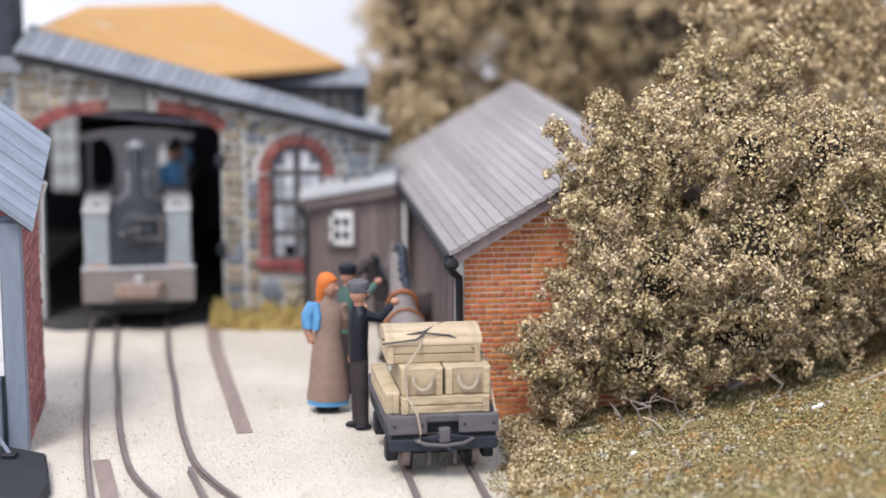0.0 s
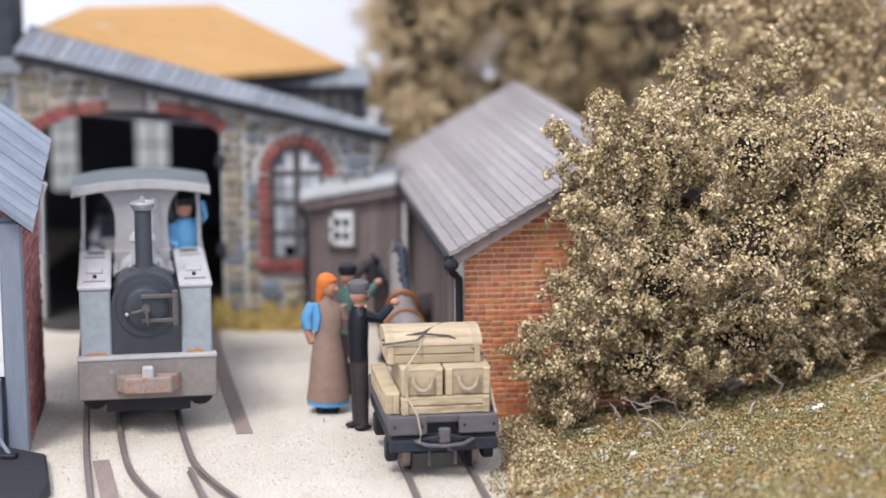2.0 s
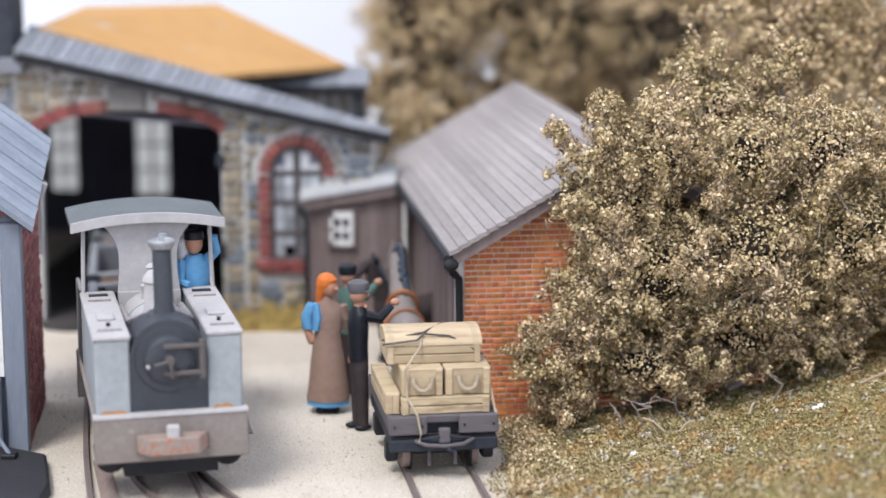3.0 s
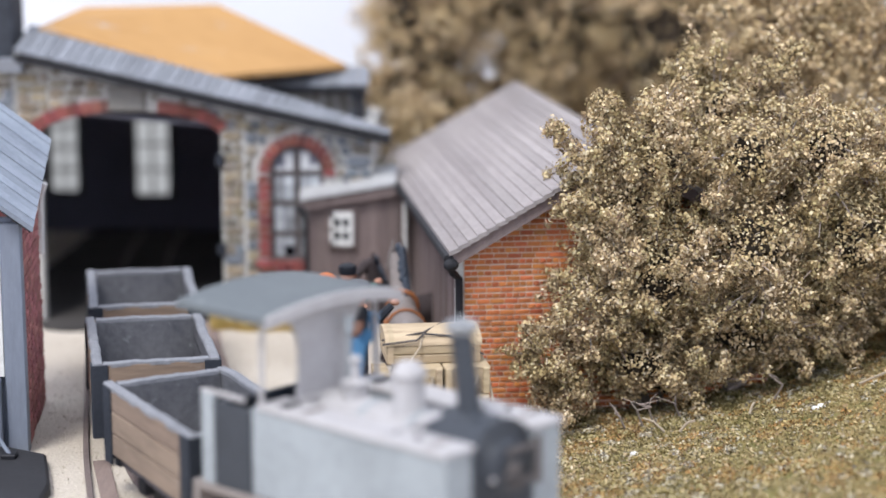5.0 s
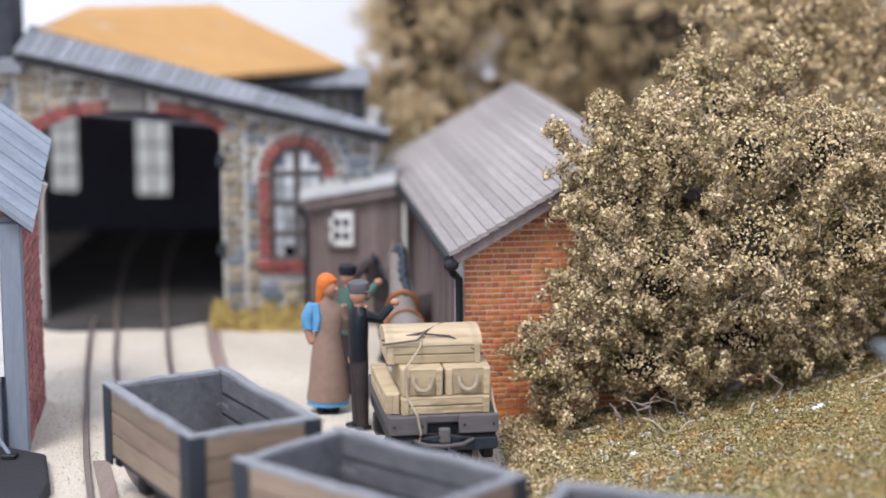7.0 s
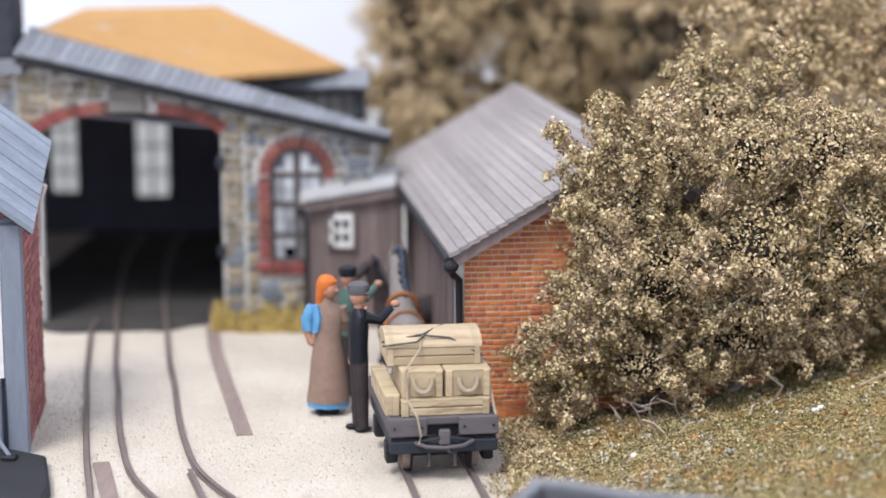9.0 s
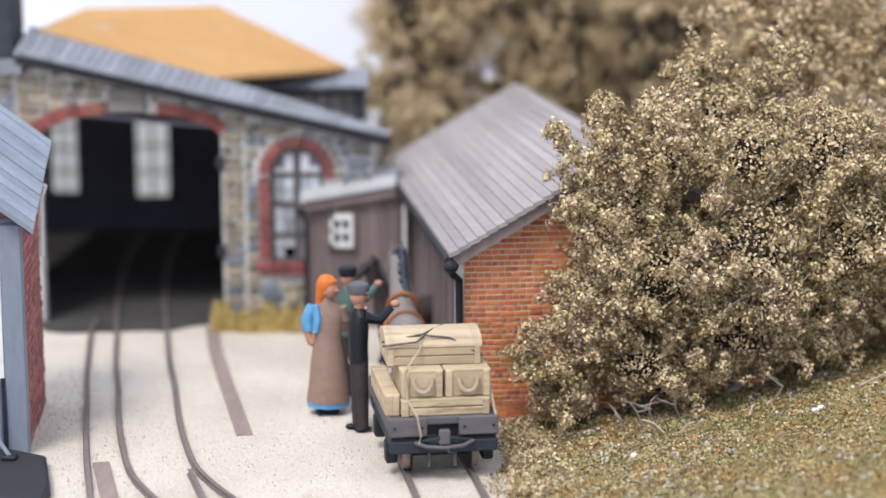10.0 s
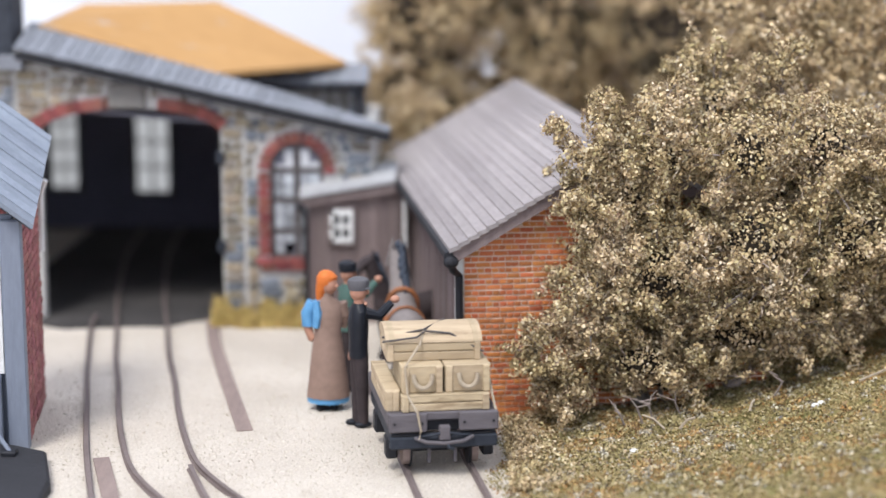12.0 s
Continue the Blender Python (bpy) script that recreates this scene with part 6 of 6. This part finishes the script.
def build_tree():
    root = thing("tree", "tall dry brown leafed tree behind the shed", "tree", P(0, 0, 0))
    c, tips = sprigs(TREES, 0.24, 36, 9.5, 1.5, 31)
    part("crown", flakes("leaves", c, 0.85, LEAF_WARM, None, 32).data, None, root, "small dry brown leaves")
    bpy.data.objects.remove(bpy.data.objects["leaves"])
    tagged(part("brushwood", twigs(tips, [b[:3] for b in TREES], 260, 33, 0.4), TWIG, root), kind="stuff")
    tagged(part("inner_growth", inner_growth(TREES, 0.62, 4), STEM_SHADE, root, "dark lumps standing in for shade inside the tree"), kind="stuff")
    bm = bmesh.new()
    tube([(50, 790, -0.5), (48, 788, 40), (45, 786, 80), (30, 780, 115)], [6, 5, 3.4, 1], 10, bm)
    for x, y, z, *_ in TREES:
        tube([(49, 789, 35), ((49 + x) / 2, (789 + y) / 2, (45 + z) / 2), (x, y, z)], [2.6, 1.8, 0.6], 7, bm)
    part("trunk", bm, TWIG, root, "branching trunk")


def build_small_growth():
    rs = np.random.RandomState(41)
    n = 130000
    y = 385 + 200 * rs.uniform(0, 1, n)
    x = 13 + 3 * np.sin(y / 7.0) + rs.gamma(1.5, 2.0, n) + 185 * rs.uniform(0, 1, n) ** 1.3
    patch = np.array([noise.noise(Vector((a / 15, b / 15, 2))) + 0.6 * noise.noise(Vector((a / 4.5, b / 4.5, 6))) for a, b in zip(x, y)]) + rs.normal(0, 0.10, n)
    z = np.array([bank_height(a, b) for a, b in zip(x, y)]) - 0.5
    for name, label, sel, material, size in (("olive_moss", "low olive moss on the bank", patch < 0.02, FLOCK, 0.36), ("rusty_moss", "rust brown moss patches on the bank", patch > 0.12, FLOCK_RUST, 0.38), ("crumbs", "pale crumbs and chips on the bank", (patch > 0.02) & (patch < 0.07), CRUMB, 0.5)):
        q = np.stack([x[sel], y[sel], z[sel] + rs.uniform(0.0, 0.9, sel.sum())], 1)
        tagged(flakes(name, q, size, material, None, 42, 0.4, 0.8), label, "moss" if "moss" in name else "crumbs", kind="stuff")
    k = 620
    bx, by = 18 + rs.gamma(1.6, 34.0, k), rs.uniform(430, 540, k)
    h = np.repeat(np.arange(k), 60)
    e = rs.normal(size=(len(h), 3))
    e /= np.linalg.norm(e, axis=1)[:, None]
    e[:, 2] = np.abs(e[:, 2])
    r = rs.uniform(0.8, 2.6, k)[h][:, None] * np.array((1, 1, 0.55))
    foot = np.array([bank_height(a, b) for a, b in zip(bx, by)]) - 0.5
    q = np.stack([bx[h], by[h], foot[h]], 1) + e * r * rs.uniform(0.8, 1.1, len(h))[:, None]
    for name, label, sel, material in (("moss_cushion", "small olive moss cushions on the bank", h % 3 > 0, FLOCK), ("dry_tuft", "small dry tan tufts on the bank", h % 3 == 0, CRUMB)):
        tagged(flakes(name, q[sel], 0.36, material, None, 48, 0.0, 0.8, e[sel]), label, "moss", kind="stuff")
    x, y = rs.uniform(-125, 20, 30000), 440 + 240 * rs.uniform(0, 1, 30000) ** 1.2
    tagged(flakes("grit", np.stack([x, y, 0.16 + 0 * x], 1), 0.22, GRIT, None, 43, 0.6, 0.8), "fine loose grit on the yard", "grit", kind="stuff")
    # fringe of weeds along the bank's foot and the store wall
    x = 17 + rs.gamma(2.0, 3.0, 5000)
    y = rs.uniform(460, 530, 5000)
    z = np.array([max(0.2, bank_height(a, b)) for a, b in zip(x, y)]) + rs.uniform(0, 2.0, 5000)
    tagged(flakes("weeds", np.stack([x, y, z], 1), 0.55, LEAF, None, 44), "low weeds at the foot of the bank", "weeds", kind="stuff")
    # leaf litter on the bank, moss on the old roofs
    x, y = 18 + rs.gamma(2.0, 26.0, 2600), rs.uniform(425, 530, 2600)
    z = np.array([bank_height(a, b) for a, b in zip(x, y)]) + rs.uniform(-0.2, 0.5, 2600)
    tagged(flakes("leaf_litter", np.stack([x, y, z], 1), 0.55, LEAF, None, 46, 0.5, 0.7), "dry leaf litter strewn on the bank", "leaves", kind="stuff")
    u = rs.uniform(0, 1, 90) ** 0.6
    x, y = -43 + 26 * u, 671.5 + rs.normal(0, 2.0, 90)
    z = 53.2 + (x + 43) * 0.165 + (y - 671.5) * 0.17
    tagged(flakes("roof_moss", np.stack([x, y, z], 1), 0.5, FLOCK, None, 47, 0.5, 0.8), "moss crumbs on the hut roof", "moss", kind="stuff")
    # hay coloured grass by the shed wall
    bm = bmesh.new()
    rnd = random.Random(45)
    for _ in range(3200):
        x, y = rnd.uniform(-82, -47), rnd.uniform(641, 661)
        if y < 645 + 5 * noise.noise(Vector((x / 9, 0, 0))):
            continue
        h = (rnd.uniform(1.0, 4.0) + 0.3 * (y - 641)) * (0.75 + 0.7 * noise.noise(Vector((x / 5, y / 8, 1))))
        a, b = rnd.uniform(-2.5, 2.5), rnd.uniform(-2.5, 1.5)
        v = [bm.verts.new(p) for p in ((x - 0.35, y, 0), (x + 0.35, y, 0), (x + a * 0.6 + 0.25, y + b * 0.6, h * 0.7), (x + a, y + b, h))]
        bm.faces.new(v[:3])
        bm.faces.new((v[0], v[2], v[3]))
    tagged(part("dry_grass", bm, HAY), "yellow dry grass tuft by the shed wall", "grass", kind="stuff")
    # pale straws and stones on the bank
    for i, (x, y, l, w) in enumerate(((118, 512, 16, 10), (62, 503, 12, 120), (66, 502, 9, 60), (86, 505, 9, 80))):
        z = bank_height(x, y)
        a = radians(w)
        solid("straw", tube([(x, y, z + 0.6), (x + l * math.cos(a) * 0.5, y + 1, z + 1.8 + l * 0.12), (x + l * math.cos(a), y + 2, z + 1 + l * 0.25)], 0.4, 5), ROPE, "loose pale straw on the bank", "straw")
    for x, y in ((105, 500), (103.2, 499), (52, 488)):
        solid("pebble", ball((x, y, bank_height(x, y)), (1.3, 0.9, 0.8), u=6, v=4), WHITEWOOD, "small white pebble on the bank", "stone")


build_bush()
build_far_bush()
build_tree()
build_small_growth()


# ---- what moves: the train ----
# distance of the locomotive's front along the line, by time
START = min(range(len(PATH)), key=lambda i: abs(PATH[i].y - 675) + (PATH[i].x > 0) * 1e6)
RUN_T = [0, 0.5, 1.0, 1.5, 2.0, 2.5, 3.2, 4.8, 5.5, 6.0, 6.5, 7.0, 7.2, 12.0]
RUN_S = [34, 68, 100, 130.5, 162.5, 194, 235.5, 331.3, 380, 416.5, 452, 487, 500, 824]


def pull(t):
    """The slack that the couplings take up on the bend."""
    return float(np.interp(t, [5.5, 6.5, 7.0], [-1, 6, 10]))


def run(t):
    return DIST[START] + float(np.interp(t, RUN_T, RUN_S))


def motions():
    times = [0.25 * i for i in range(49)]
    walk(LOCO, [(t, on_track(run(t) + pull(t) - 42, 15) @ P(0, -8, 0)) for t in times])
    walk(DRIVER, [(t, on_track(run(t) + pull(t) - 42, 15) @ P(-13.4, -19.5, 7.5)) for t in times])
    for k, w in enumerate(WAGONS):
        walk(w, [(t, on_track(run(t) - 110 - 70.9 * k, 12)) for t in times])


motions()
